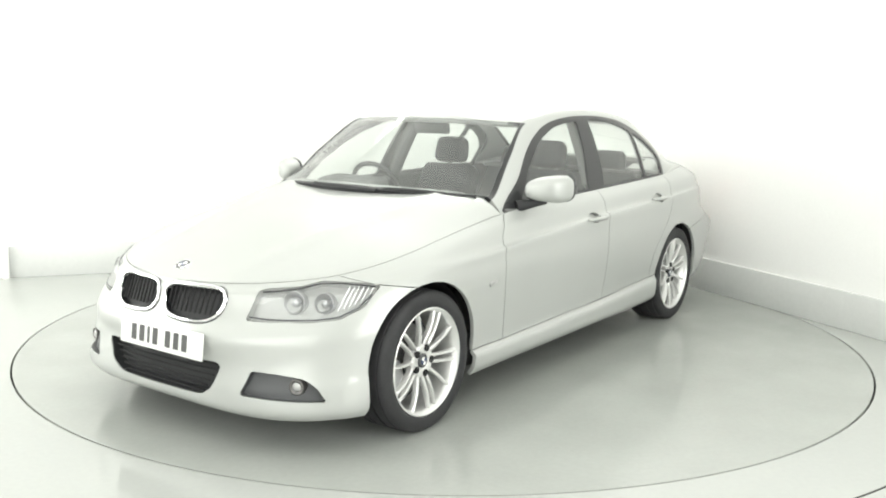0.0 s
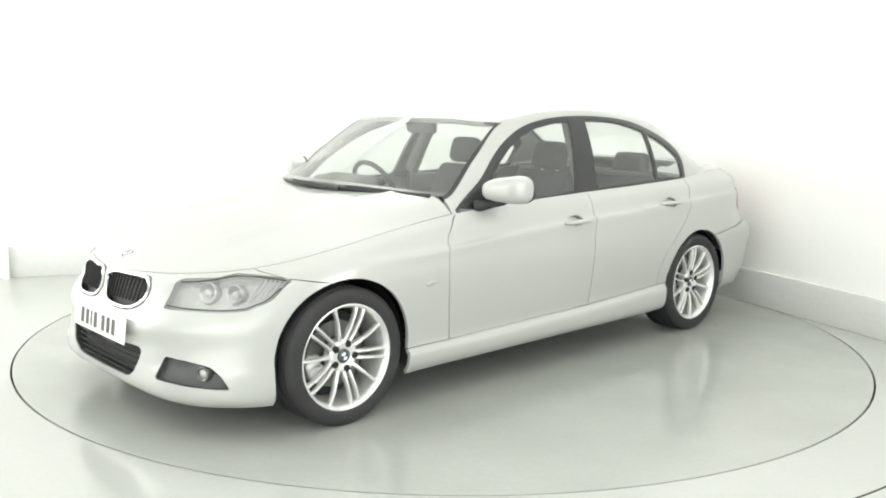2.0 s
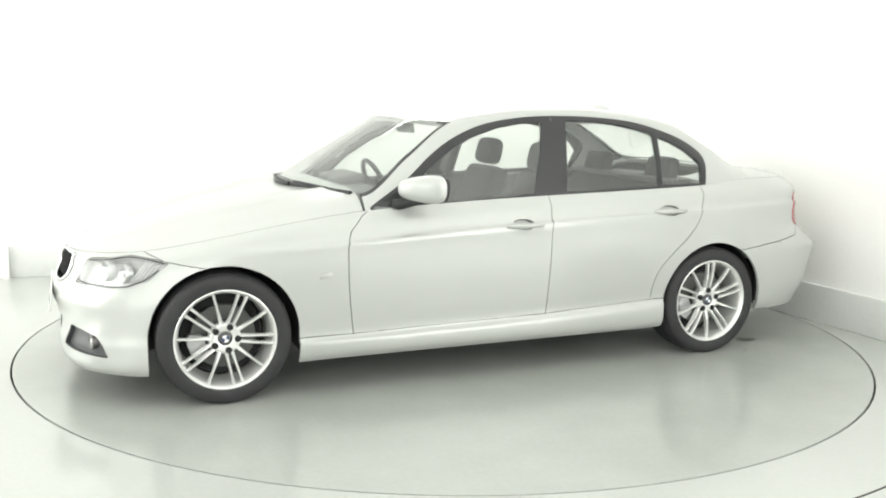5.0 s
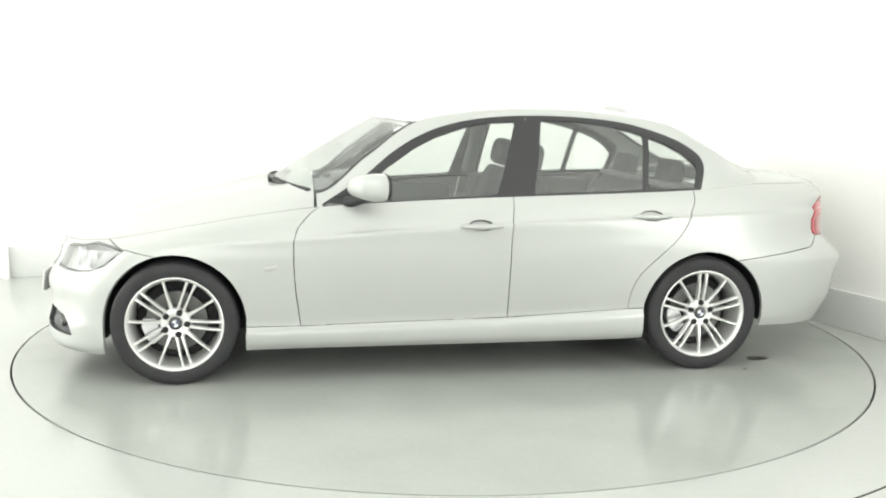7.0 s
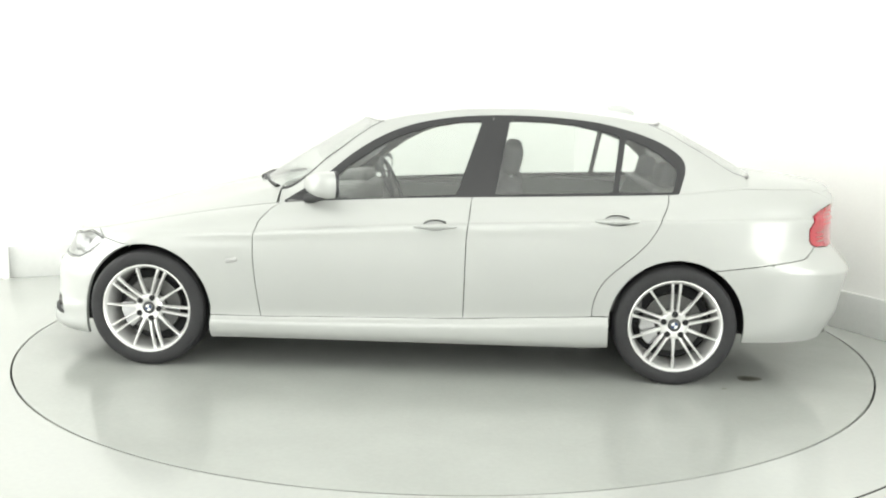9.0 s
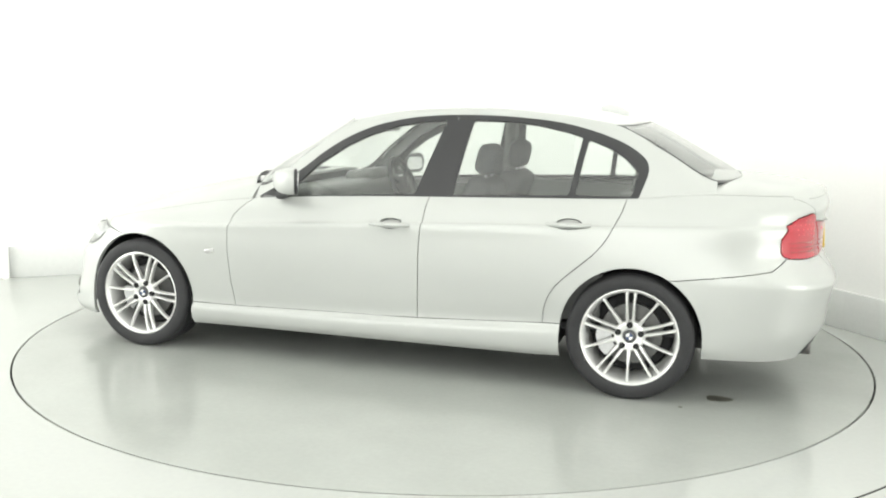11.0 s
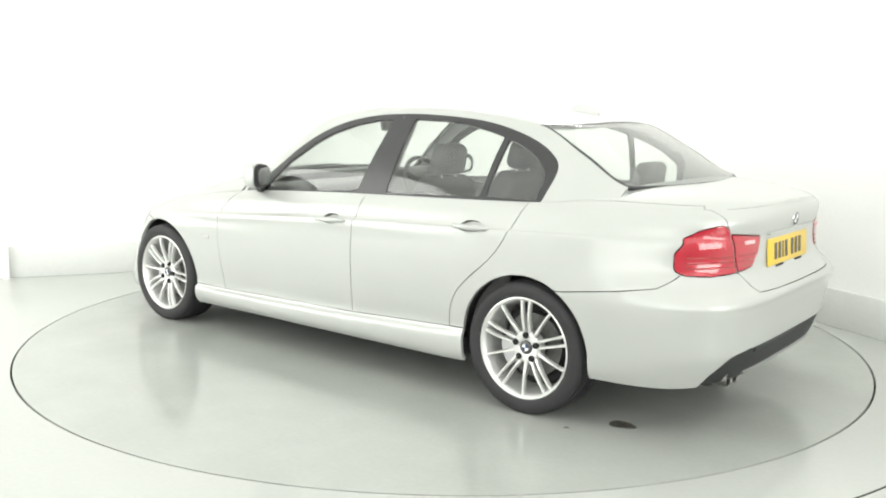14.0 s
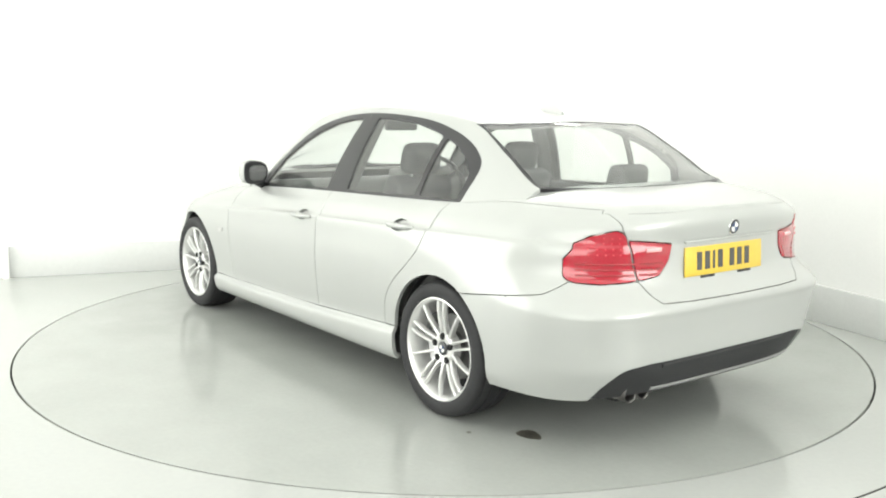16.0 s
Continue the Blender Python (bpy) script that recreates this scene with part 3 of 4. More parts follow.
# lamps, grilles and intakes
HEAD_LAMP = rounded([(.463, .659), (.447, .543), (.574, .543), (.688, .545), (.753, .554), (.797, .593), (.812, .672), (.759, .682), (.639, .690), (.588, .672)], .012)
LOWER.take("head_lamp", HEAD_LAMP, YZ, nose)
KIDNEY = flow([(.022, .600), (.034, .637), (.078, .651), (.18, .653), (.285, .651), (.328, .636), (.338, .595), (.318, .548), (.255, .521), (.145, .519), (.066, .529), (.030, .558)], 5)
LOWER.take("kidney", KIDNEY, YZ, nose)
INTAKE = rounded([(-.4, .366), (.345, .366), (.365, .352), (.325, .262), (.26, .222), (-.4, .210)], .025)
LOWER.take("intake", INTAKE, YZ, nose)
FOG_VENT = rounded([(.505, .349), (.468, .253), (.637, .246), (.765, .240), (.735, .292), (.690, .327), (.60, .344)], .012)
LOWER.take("fog_vent", FOG_VENT, YZ, nose)


def lamp_zone(f):
    return f[KL] == 0 and f.calc_center_median().x < -1.98


TAIL_LAMP = rounded([(.594, .915), (.62, .928), (.692, .906), (.741, .869), (.772, .812), (.776, .735), (.757, .719), (.676, .714), (.540, .723), (.577, .889)], .012)
LOWER.take("tail_lamp", TAIL_LAMP, YZ, lamp_zone)
BOOT_LAMP = rounded([(.571, .888), (.372, .868), (.385, .80), (.431, .740), (.534, .724)], .012)
LOWER.take("boot_lamp", BOOT_LAMP, YZ, lamp_zone)
DIFFUSER = rounded([(-.5, .394), (.52, .394), (.63, .378), (.685, .31), (.72, .20), (.72, .05), (-.5, .05)], .03)
LOWER.take("diffuser", DIFFUSER, YZ, lambda f: tail(f) and f.calc_center_median().x < -1.95)
# pockets behind the door handles
for hx, hz, nm in ((-.150, .797, "front_pocket"), (-1.068, .842, "rear_pocket")):
    LOWER.take(nm, [(hx + .062 * math.cos(2 * math.pi * i / 20), hz + .026 * math.sin(2 * math.pi * i / 20)) for i in range(20)], XZ, flank_side)
for cx, r, rz in ((FRONT_AXLE, .345, 1.0), (REAR_AXLE, .338, 1.0)):
    LOWER.take("gone", [(cx + r * math.cos(2 * math.pi * i / 72), HUB_Z + .003 + r * math.sin(2 * math.pi * i / 72)) for i in range(72)], XZ, flank_side)
    LOWER.take("gone", [(cx - r, HUB_Z), (cx + r, HUB_Z), (cx + r - .006, 0), (cx - r + .006, 0)], XZ, flank_side)

panel(LOWER, "front_bumper", "front_bumper", PAINT, CAR, "body-coloured front bumper")
panel(LOWER, "bonnet", "bonnet", PAINT, CAR, gap=.0012)
panel(LOWER, "front_wing", "wing", PAINT, CAR, mirror="pair")
panel(LOWER, "front_door", "front_door", PAINT, CAR, mirror="pair")
panel(LOWER, "rear_door", "rear_door", PAINT, CAR, mirror="pair")
panel(LOWER, "rear_wing", "quarter", PAINT, CAR, mirror="pair")
panel(LOWER, "side_skirt", "sill", PAINT, CAR, mirror="pair")
panel(LOWER, "rear_bumper", "rear_bumper", PAINT, CAR, "body-coloured rear bumper")
LOWER.mark("shoulder", lambda f, c: f[KL] == 1 and -1.73 < c.x < -1.42 and c.y > .5 and f[LOWER.name] == b"deck")
panel(LOWER, "rear_shoulder", "shoulder", PAINT, CAR, mirror="pair", gap=0)
panel(LOWER, "boot_lid", "boot_lid", PAINT, CAR)
for nm in ("front_pocket", "rear_pocket"):
    panel(LOWER, "handle_pocket", nm, PAINT, CAR, mirror="pair", gap=0, lip=0, drop=.018)

# greenhouse


def house_side(f):
    return f[KH] == 2


def house_top(f):
    return f[KH] == 3


HOUSE.mark("pillars", lambda f, c: f[KH] == 2)
HOUSE.mark("roof", lambda f, c: f[KH] == 3)
DLO = flow([(.655, .895), (.452, 1.026), (.301, 1.148), (.148, 1.241), (-.038, 1.308), (-.287, 1.346), (-.602, 1.353), (-.919, 1.331), (-1.124, 1.288),
            (-1.294, 1.227), (-1.400, 1.155), (-1.422, 1.09)], 4, closed=False) + rounded([(-1.422, 1.09), (-1.381, .966), (-.33, .90), (.66, .86)], .02)[3:]
HOUSE.take("window_frame", DLO, XZ, house_side)
FRONT_GLASS = rounded([(.50, .90), (.33, 1.075), (.18, 1.178), (.06, 1.238), (-.10, 1.29), (-.25, 1.316), (-.37, 1.321), (-.250, .946)], .02)
REAR_GLASS = rounded([(-.450, .950), (-.513, 1.329), (-.70, 1.325), (-.85, 1.311), (-1.0, 1.281), (-1.086, 1.257), (-1.045, .972)], .02)
QUARTER_GLASS = rounded([(-1.075, .974), (-1.116, 1.247), (-1.21, 1.212), (-1.30, 1.163), (-1.374, 1.093), (-1.350, .978)], .02)
HOUSE.take("front_glass", FRONT_GLASS, XZ, house_side)
HOUSE.take("rear_glass", REAR_GLASS, XZ, house_side)
HOUSE.take("quarter_glass", QUARTER_GLASS, XZ, house_side)
SCREEN = [(1.2, -.1), (1.2, 1.0), (.154, 1.0), (.154, .592), (.25, .44), (.315, .28), (.345, .12), (.352, -.1)]
HOUSE.take("screen_seal", SCREEN, XY, house_top)
SCREEN_IN = [(1.2, -.1), (.912, -.1), (.899, .15), (.866, .30), (.812, .46), (.768, .56), (.75, .605), (.675, .705), (.172, .580), (.238, .44), (.302, .28), (.332, .12), (.339, -.1)]
HOUSE.take("windscreen", SCREEN_IN[1:], XY, house_top)
HOUSE.mark("gone", lambda f, c: f[KH] == 3 and c.x > .685 and f[HOUSE.name] == b"screen_seal" and c.y > .56)
BACK = [(-2.2, -.1), (-2.2, 1.0), (-1.238, 1.0), (-1.238, .565), (-1.30, .42), (-1.34, .22), (-1.35, -.1)]
HOUSE.take("back_seal", BACK, XY, house_top)
BACK_IN = [(-1.86, -.1), (-1.85, .17), (-1.82, .36), (-1.78, .50), (-1.737, .605), (-1.258, .553), (-1.318, .40), (-1.356, .2), (-1.365, -.1)]
HOUSE.take("back_glass", BACK_IN, XY, house_top)
panel(HOUSE, "roof", "roof", PAINT, CAR, gap=0)
panel(HOUSE, "pillar_panel", "pillars", PAINT, CAR, mirror="pair", gap=0)
panel(HOUSE, "window_surround", "window_frame", BLACK_TRIM, CAR, "gloss black window surround", mirror="pair", gap=0)
panel(HOUSE, "front_door_window", "front_glass", GLASS, CAR, "tinted glass", mirror="pair", gap=0, lip=0, drop=.004)
panel(HOUSE, "rear_door_window", "rear_glass", GLASS, CAR, "tinted glass", mirror="pair", gap=0, lip=0, drop=.004)
panel(HOUSE, "quarter_window", "quarter_glass", GLASS, CAR, "tinted glass", mirror="pair", gap=0, lip=0, drop=.004)
panel(HOUSE, "windscreen_seal", "screen_seal", BLACK_TRIM, CAR, gap=0)
panel(HOUSE, "windscreen", "windscreen", SCREEN_GLASS, CAR, "tinted glass", gap=0, lip=0, drop=.002)
panel(HOUSE, "rear_window_seal", "back_seal", BLACK_TRIM, CAR, gap=0)
panel(HOUSE, "rear_window", "back_glass", SCREEN_GLASS, CAR, "tinted glass", gap=0, lip=0, drop=.002)
for o in CAR.children:
    if o.name.split(".")[0] in ("front_door_window", "rear_door_window", "quarter_window", "windscreen", "rear_window"):
        o.visible_shadow = False


# ---- wheels ----
MESHES = {}


def shared(name, make, mat, parent, label="", at=None):
    """An object on mesh data that alike pieces share."""
    key = name if not isinstance(make, tuple) else name + make[0]
    fn = make[1] if isinstance(make, tuple) else make
    if key not in MESHES:
        bm = bmesh.new()
        fn(bm)
        MESHES[key] = mesh_of(name, bm, mat)
    ob = new(name, MESHES[key])
    ob.parent = parent
    if at is not None:
        ob.matrix_basis = at
    return tagged(ob, label)


def rim_mesh(bm):
    lathe(bm, [(.205, -.10), (.232, -.108), (.236, -.10), (.212, -.09), (.205, -.02), (.208, .04), (.216, .082), (.2225, .098), (.228, .105), (.233, .110),
               (.2375, .108), (.238, .100), (.232, .095), (.222, .085), (.212, .04), (.209, -.02), (.214, -.09)], steps=72)
    lathe(bm, [(.0, .072), (.030, .073), (.034, .078), (.040, .081), (.064, .081), (.074, .072), (.077, .055), (.074, .03), (0, .03)], steps=40)


def tyre_mesh(bm):
    lathe(bm, [(.222, .096), (.234, .104), (.240, .109), (.252, .1135), (.270, .1155), (.288, .113), (.300, .107), (.3075, .096), (.3095, .085),
               (.3045, .083), (.3045, .077), (.3105, .075), (.3115, .036), (.3055, .034), (.3055, .026), (.312, .024), (.312, -.024), (.3055, -.026), (.3055, -.034),
               (.3115, -.036), (.3105, -.085), (.300, -.107), (.27, -.1155), (.236, -.105), (.222, -.096)], steps=80)


def spoke_bar(bm, ang, off0, off1, w0, w1):
    """One bar of a spoke from the hub to the rim, ridged along its middle."""
    rings = []
    for k in range(7):
        t = k / 6
        r = .060 + (.222 - .060) * t
        off = off0 + (off1 - off0) * t
        w = (w0 + (w1 - w0) * t) * (1 - .18 * math.sin(math.pi * t)) + .004 * max(0, t - .8) * 5
        h = .076 + .010 * math.sin(math.pi * t * .9) + .018 * t
        d = .030 - .008 * t
        row = []
        for s, z in ((-1, h - d), (-1.05, h - .006), (-.45, h), (.45, h), (1.05, h - .006), (1, h - d)):
            x, y = r, off + s * w / 2
            row.append(bm.verts.new((x * math.cos(ang) - y * math.sin(ang), x * math.sin(ang) + y * math.cos(ang), z)))
        rings.append(row)
    for a, b in zip(rings, rings[1:]):
        for i in range(6):
            bm.faces.new((a[i], b[i], b[(i + 1) % 6], a[(i + 1) % 6]))
    bm.faces.new(rings[0])
    bm.faces.new(rings[-1][::-1])


def double_spoke(bm):
    spoke_bar(bm, 0, -.0135, -.0205, .0170, .0135)
    spoke_bar(bm, 0, .0135, .0205, .0170, .0135)
    bmesh.ops.recalc_face_normals(bm, faces=bm.faces)


def single_spoke(bm):
    spoke_bar(bm, 0, 0, 0, .020, .0115)
    bmesh.ops.recalc_face_normals(bm, faces=bm.faces)


def wheel(m, spin):
    rim = shared("wheel", rim_mesh, ALLOY, CAR, "silver multi-spoke alloy wheel with a low-profile tyre", m)
    shared("tyre", tyre_mesh, RUBBER, rim, "black low-profile rubber tyre")
    for k in range(5):
        a = radians(spin + 72 * k)
        shared("double_spoke", double_spoke, ALLOY, rim, at=Matrix.Rotation(a, 4, "Z"))
        shared("single_spoke", single_spoke, ALLOY, rim, at=Matrix.Rotation(a + radians(36), 4, "Z"))
        shared("wheel_bolt", lambda bm: lathe(bm, [(.0155, .062), (.0155, .0855), (.0140, .0862), (.0125, .083), (.0085, .083), (.0075, .0858), (0, .0858)], steps=14), LINER, rim,
               at=Matrix.Translation((.057 * math.cos(a), .057 * math.sin(a), .0)))
    shared("centre_cap", lambda bm: lathe(bm, [(.031, .074), (.031, .080), (.027, .083), (0, .084)], steps=32), DARK_PLASTIC, rim, "round hub cap")
    for q in range(4):
        shared("cap_quarter", ("ab"[q % 2], lambda bm: prism(bm, [(0, 0)] + [(.017 * math.cos(a * math.pi / 16), .017 * math.sin(a * math.pi / 16)) for a in range(9)], .083, .0855)),
               (PLATE_WHITE, BLUE)[q % 2], rim, at=Matrix.Rotation(radians(spin + 90 * q), 4, "Z"))
    shared("brake_disc", lambda bm: lathe(bm, [(.0, .035), (.072, .035), (.078, .012), (.150, .012), (.152, .008), (.152, -.012), (.07, -.012), (0, -.01)], steps=56), DISC, rim, "grey steel brake disc")

    def caliper(bm):
        prism(bm, [(r * math.cos(a), r * math.sin(a)) for r, a in [(.165, -.45), (.172, -.2), (.172, .2), (.165, .45), (.10, .5), (.095, 0), (.10, -.5)]], -.02, .035)
        bmesh.ops.bevel(bm, geom=bm.edges[:], offset=.005, segments=2, affect="EDGES")
    shared("brake_caliper", caliper, SATIN, rim, at=Matrix.Rotation(radians(20), 4, "Z"))
    # black plate added to give the depth behind the spokes its shade
    shared("hub_shadow_plate", lambda bm: lathe(bm, [(0, -.03), (.19, -.03), (.2, -.04), (0, -.04)], steps=32), LINER, rim, "black plate standing in for the shade behind the brake disc")
    return rim


WHEEL_Y = .773
for ax, spin in ((FRONT_AXLE, 248), (REAR_AXLE, 270)):
    wheel(pose(ax, WHEEL_Y, HUB_Z, -90), spin)
    wheel(pose(ax, -WHEEL_Y, HUB_Z, 90), spin)

for ax in (FRONT_AXLE, REAR_AXLE):
    for side in (1, -1):
        bm = bmesh.new()
        R = .352
        arc = [radians(-8 + 196 * i / 40) for i in range(41)]
        prof = [(R, .835), (R + .004, .78), (R + .004, .56), (.05, .55)]
        rows = [[bm.verts.new((ax + r * math.cos(a), side * y, HUB_Z + r * math.sin(a))) for a in arc] for r, y in prof]
        grid_faces(bm, rows)
        part("arch_liner", bm, LINER, CAR, "black plastic wheel arch liner")

# underbody
bm = bmesh.new()
box(bm, (4.1, 1.06, .12), (-.08, 0, .255), bevel=.02)
box(bm, (2.02, 1.64, .10), (0, 0, .235), bevel=.02)
box(bm, (.20, 1.3, .06), (1.84, 0, .215), bevel=.02)
box(bm, (.30, 1.3, .10), (-1.93, 0, .33), bevel=.02)
part("underbody", bm, UNDER, CAR, "dark underbody")


# ---- helpers that lay pieces onto the body ----
def on_side(x, z, shell=None):
    sh = shell or LOWER
    p = sh.tree.ray_cast(Vector((x, 3, z)), Vector((0, -1, 0)))[0]
    return p


def on_front(y, z):
    return LOWER.tree.ray_cast(Vector((4, max(abs(y), .0005), z)), Vector((-1, 0, 0)))[0]


def on_back(y, z):
    return LOWER.tree.ray_cast(Vector((-4, max(abs(y), .0005), z)), Vector((1, 0, 0)))[0]


def on_top(x, y, shell=None):
    return (shell or HOUSE).tree.ray_cast(Vector((x, max(abs(y), .0005), 3)), Vector((0, 0, -1)))[0]


def outline_bar(name, pts, r, mat, side, label="", closed=True, parent=None, lift=0.0):
    """A thin bar that follows a line on the body."""
    bm = bmesh.new()
    q = []
    for p in pts:
        n = LOWER.normal(p)
        c = p + n * lift
        q.append((c.x, c.y * side, c.z))
    if closed:
        q = q + [q[0], q[1]]
    tube(bm, q, r, 8, cap=not closed)
    return part(name, bm, mat, parent or CAR, label)


# ---- head lamps ----
lens = panel(LOWER, "head_lamp", "head_lamp", LENS, CAR, "clear head lamp with grey housing", mirror="pair", gap=.002, lip=.0)
back = panel(LOWER, "lamp_housing", "head_lamp", LAMP_GREY, CAR, mirror="pair", gap=.0, lip=-.034, drop=.036)
for o in lens:
    o.visible_shadow = False
for side, lamp, hs in zip((1, -1), lens, back):
    hs.parent = lamp
    for (y, z), r, sink in (((.590, .612), .047, .020), ((.683, .610), .042, .018)):
        p = on_front(y, z)
        d = Vector((.93, .30, .10)).normalized()
        m = look(p - d * sink, p - d * 2).to_4x4()
        if side < 0:
            m = Matrix.Diagonal((1, -1, 1, 1)) @ m @ Matrix.Diagonal((1, -1, 1, 1))
        bm = bmesh.new()
        lathe(bm, [(0, -.030), (r * .35, -.028), (r * .62, -.018), (r * .84, -.004), (r * .95, .006), (r, .004), (r * 1.02, -.010), (r, -.03)], m, 32)
        part("reflector_bowl", bm, SATIN, lamp, "bright reflector bowl")
        bm = bmesh.new()
        lathe(bm, [(r * .40, -.026), (r * .40, -.006), (r * .33, .001), (r * .16, .005), (0, .006)], m, 24)
        part("projector_lens", bm, PROJECTOR, lamp)
    for k in range(6):
        y = .728 + .0125 * k
        a, b = on_front(y, .580 + .006 * k), on_front(y, .668)
        bm = bmesh.new()
        tube(bm, [((a.lerp(b, t)).x - .022, (a.lerp(b, t).y - .004) * side, a.lerp(b, t).z) for t in (0, .5, 1)], .0035, 6)
        part("indicator_rib", bm, SATIN, lamp, "bright ribbed indicator")
    # dark brow and foot of the housing
    top = [on_front(y, z) for y, z in ((.475, .650), (.53, .655), (.588, .665), (.639, .682), (.70, .682), (.759, .676), (.80, .668))]
    outline_bar("lamp_brow", top, .0035, BLACK_TRIM, side, closed=False, parent=lamp, lift=-.001)
    foot = [on_front(y, z) for y, z in ((.456, .555), (.53, .550), (.60, .550), (.688, .552), (.745, .560), (.785, .592), (.802, .640))]
    outline_bar("lamp_foot", foot, .0035, DARK_PLASTIC, side, closed=False, parent=lamp, lift=-.001)

# ---- kidney grilles ----
grid = panel(LOWER, "radiator_grille", "kidney", BLACK_PLASTIC, CAR, "black kidney grille with a chrome frame", mirror="pair", gap=0, lip=-.025, drop=.03)
for side, g in zip((1, -1), grid):
    ring = [on_front(y, z) for y, z in KIDNEY]
    outline_bar("grille_frame", ring, .0075, CHROME, side, "chrome frame", parent=g, lift=.002)
    wide = [on_front(.185 + (y - .185) * 1.05, min(.588 + (z - .588) * 1.11, .657)) for y, z in KIDNEY]
    outline_bar("grille_seal", wide, .0025, BLACK_TRIM, side, "dark seal round the frame", parent=g, lift=.0)
    for k in range(11):
        y = .045 + .0262 * k
        lo = .546 + (.02 if k == 0 else 0) + (.018 if k == 10 else 0)
        hi = .646
        bm = bmesh.new()
        a, b = on_front(y, lo), on_front(y, hi)
        pts = [(a.lerp(b, t).x - .006, y * side, a.lerp(b, t).z) for t in (0, .5, 1)]
        tube(bm, pts, .0045, 6)
        part("grille_slat", bm, LINER, g)

# ---- lower intake and fog lamps ----
low = panel(LOWER, "lower_intake", "intake", BLACK_PLASTIC, CAR, "black lower air intake", gap=0, lip=-.045, drop=.05)[0]
for k in range(6):
    z = .232 + .024 * k
    half = min(.335, .25 + (z - .222) * .75)
    bm = bmesh.new()
    pts = []
    for i in range(13):
        y = half * (i / 6 - 1)
        p = on_front(y, z)
        pts.append((p.x - .022, y, z))
    tube(bm, pts, .004, 6)
    part("intake_slat", bm, LINER, low)
vents = panel(LOWER, "fog_lamp_vent", "fog_vent", DARK_PLASTIC, CAR, "dark plastic vent with a fog lamp", mirror="pair", gap=0, lip=-.02, drop=.024)
for side, v in zip((1, -1), vents):
    p = on_front(.672, .296)
    d = Vector((.95, .28, 0)).normalized()
    m = look(p - d * .012, p - d * 2)
    if side < 0:
        m = Matrix.Diagonal((1, -1, 1, 1)) @ m @ Matrix.Diagonal((1, -1, 1, 1))
    bm = bmesh.new()
    lathe(bm, [(.020, .002), (.028, .006), (.032, .004), (.033, -.004), (.033, -.03)], m, 28)
    part("fog_lamp_ring", bm, DARK_METAL, v, "grey ring")
    bm = bmesh.new()
    lathe(bm, [(.022, -.002), (.015, .003), (.007, .006), (0, .0065)], m, 24)
    part("fog_lamp_lens", bm, LAMP_GREY, v, "round fog lamp")


# ---- number plates: bars stand for the characters ----
def plate(name, at, yaw, tilt, w, h, mat, label):
    bm = bmesh.new()
    box(bm, (.008, w, h), bevel=.003)
    ob = part(name, bm, mat, CAR, label)
    ob.matrix_basis = pose(*at, 0, tilt, yaw)
    y = -w / 2 + .075
    for k in range(7):
        if k == 4:
            y += .028
        bw = .016 if k == 2 else .034
        bm = bmesh.new()
        box(bm, (.002, bw, h * .62), (.0046, y + bw / 2, 0), bevel=.0006, seg=1)
        part("character_bar", bm, INK, ob, smooth=False)
        y += bw + .019
    for yy in (-w * .22, w * .26):
        bm = bmesh.new()
        box(bm, (.004, .095, .011), (.003, yy, -h / 2 - .006), bevel=.002, seg=1)
        part("holder_clip", bm, BLACK_PLASTIC, ob, smooth=False)
    return ob


plate("front_number_plate", (2.130, .058, .432), 0, -6, .53, .112, PLATE_WHITE, "white front number plate with dark characters")
q = on_back(.1, .783)
plate("rear_number_plate", (q.x - .002, .035, .783), 180, -4, .53, .122, PLATE_YELLOW, "yellow rear number plate with dark characters")
bm = bmesh.new()
box(bm, (.016, .62, .009), (-2.266, .0, .868), bevel=.004)
part("boot_grip", bm, PAINT, CAR, "body-coloured strip over the rear plate")


# ---- badges ----
def badge(m, r):
    bm = bmesh.new()
    lathe(bm, [(0, .004), (r * .85, .004), (r * .95, .005), (r, .002), (r, -.004)], m, 32)
    ob = part("badge", bm, CHROME, CAR, "small round chrome badge with blue and white quarters")
    for q in range(4):
        bm = bmesh.new()
        a0 = q * math.pi / 2
        prism(bm, [(0, 0)] + [(r * .6 * math.cos(a0 + a * math.pi / 16), r * .6 * math.sin(a0 + a * math.pi / 16)) for a in range(9)], .0042, .0056, m)
        part("badge_quarter", bm, BLUE if q % 2 else PLATE_WHITE, ob, smooth=False)
    bm = bmesh.new()
    lathe(bm, [(r * .62, .0042), (r * .66, .006), (r * .82, .006), (r * .86, .0042)], m, 32)
    part("badge_ring", bm, BLACK_TRIM, ob)


p = on_top(1.962, 0, LOWER)
badge(look(p, p - Vector((.42, 0, 1))), .036)
p = on_back(0, .914)
badge(look(p, p + Vector((1, 0, .08))), .036)

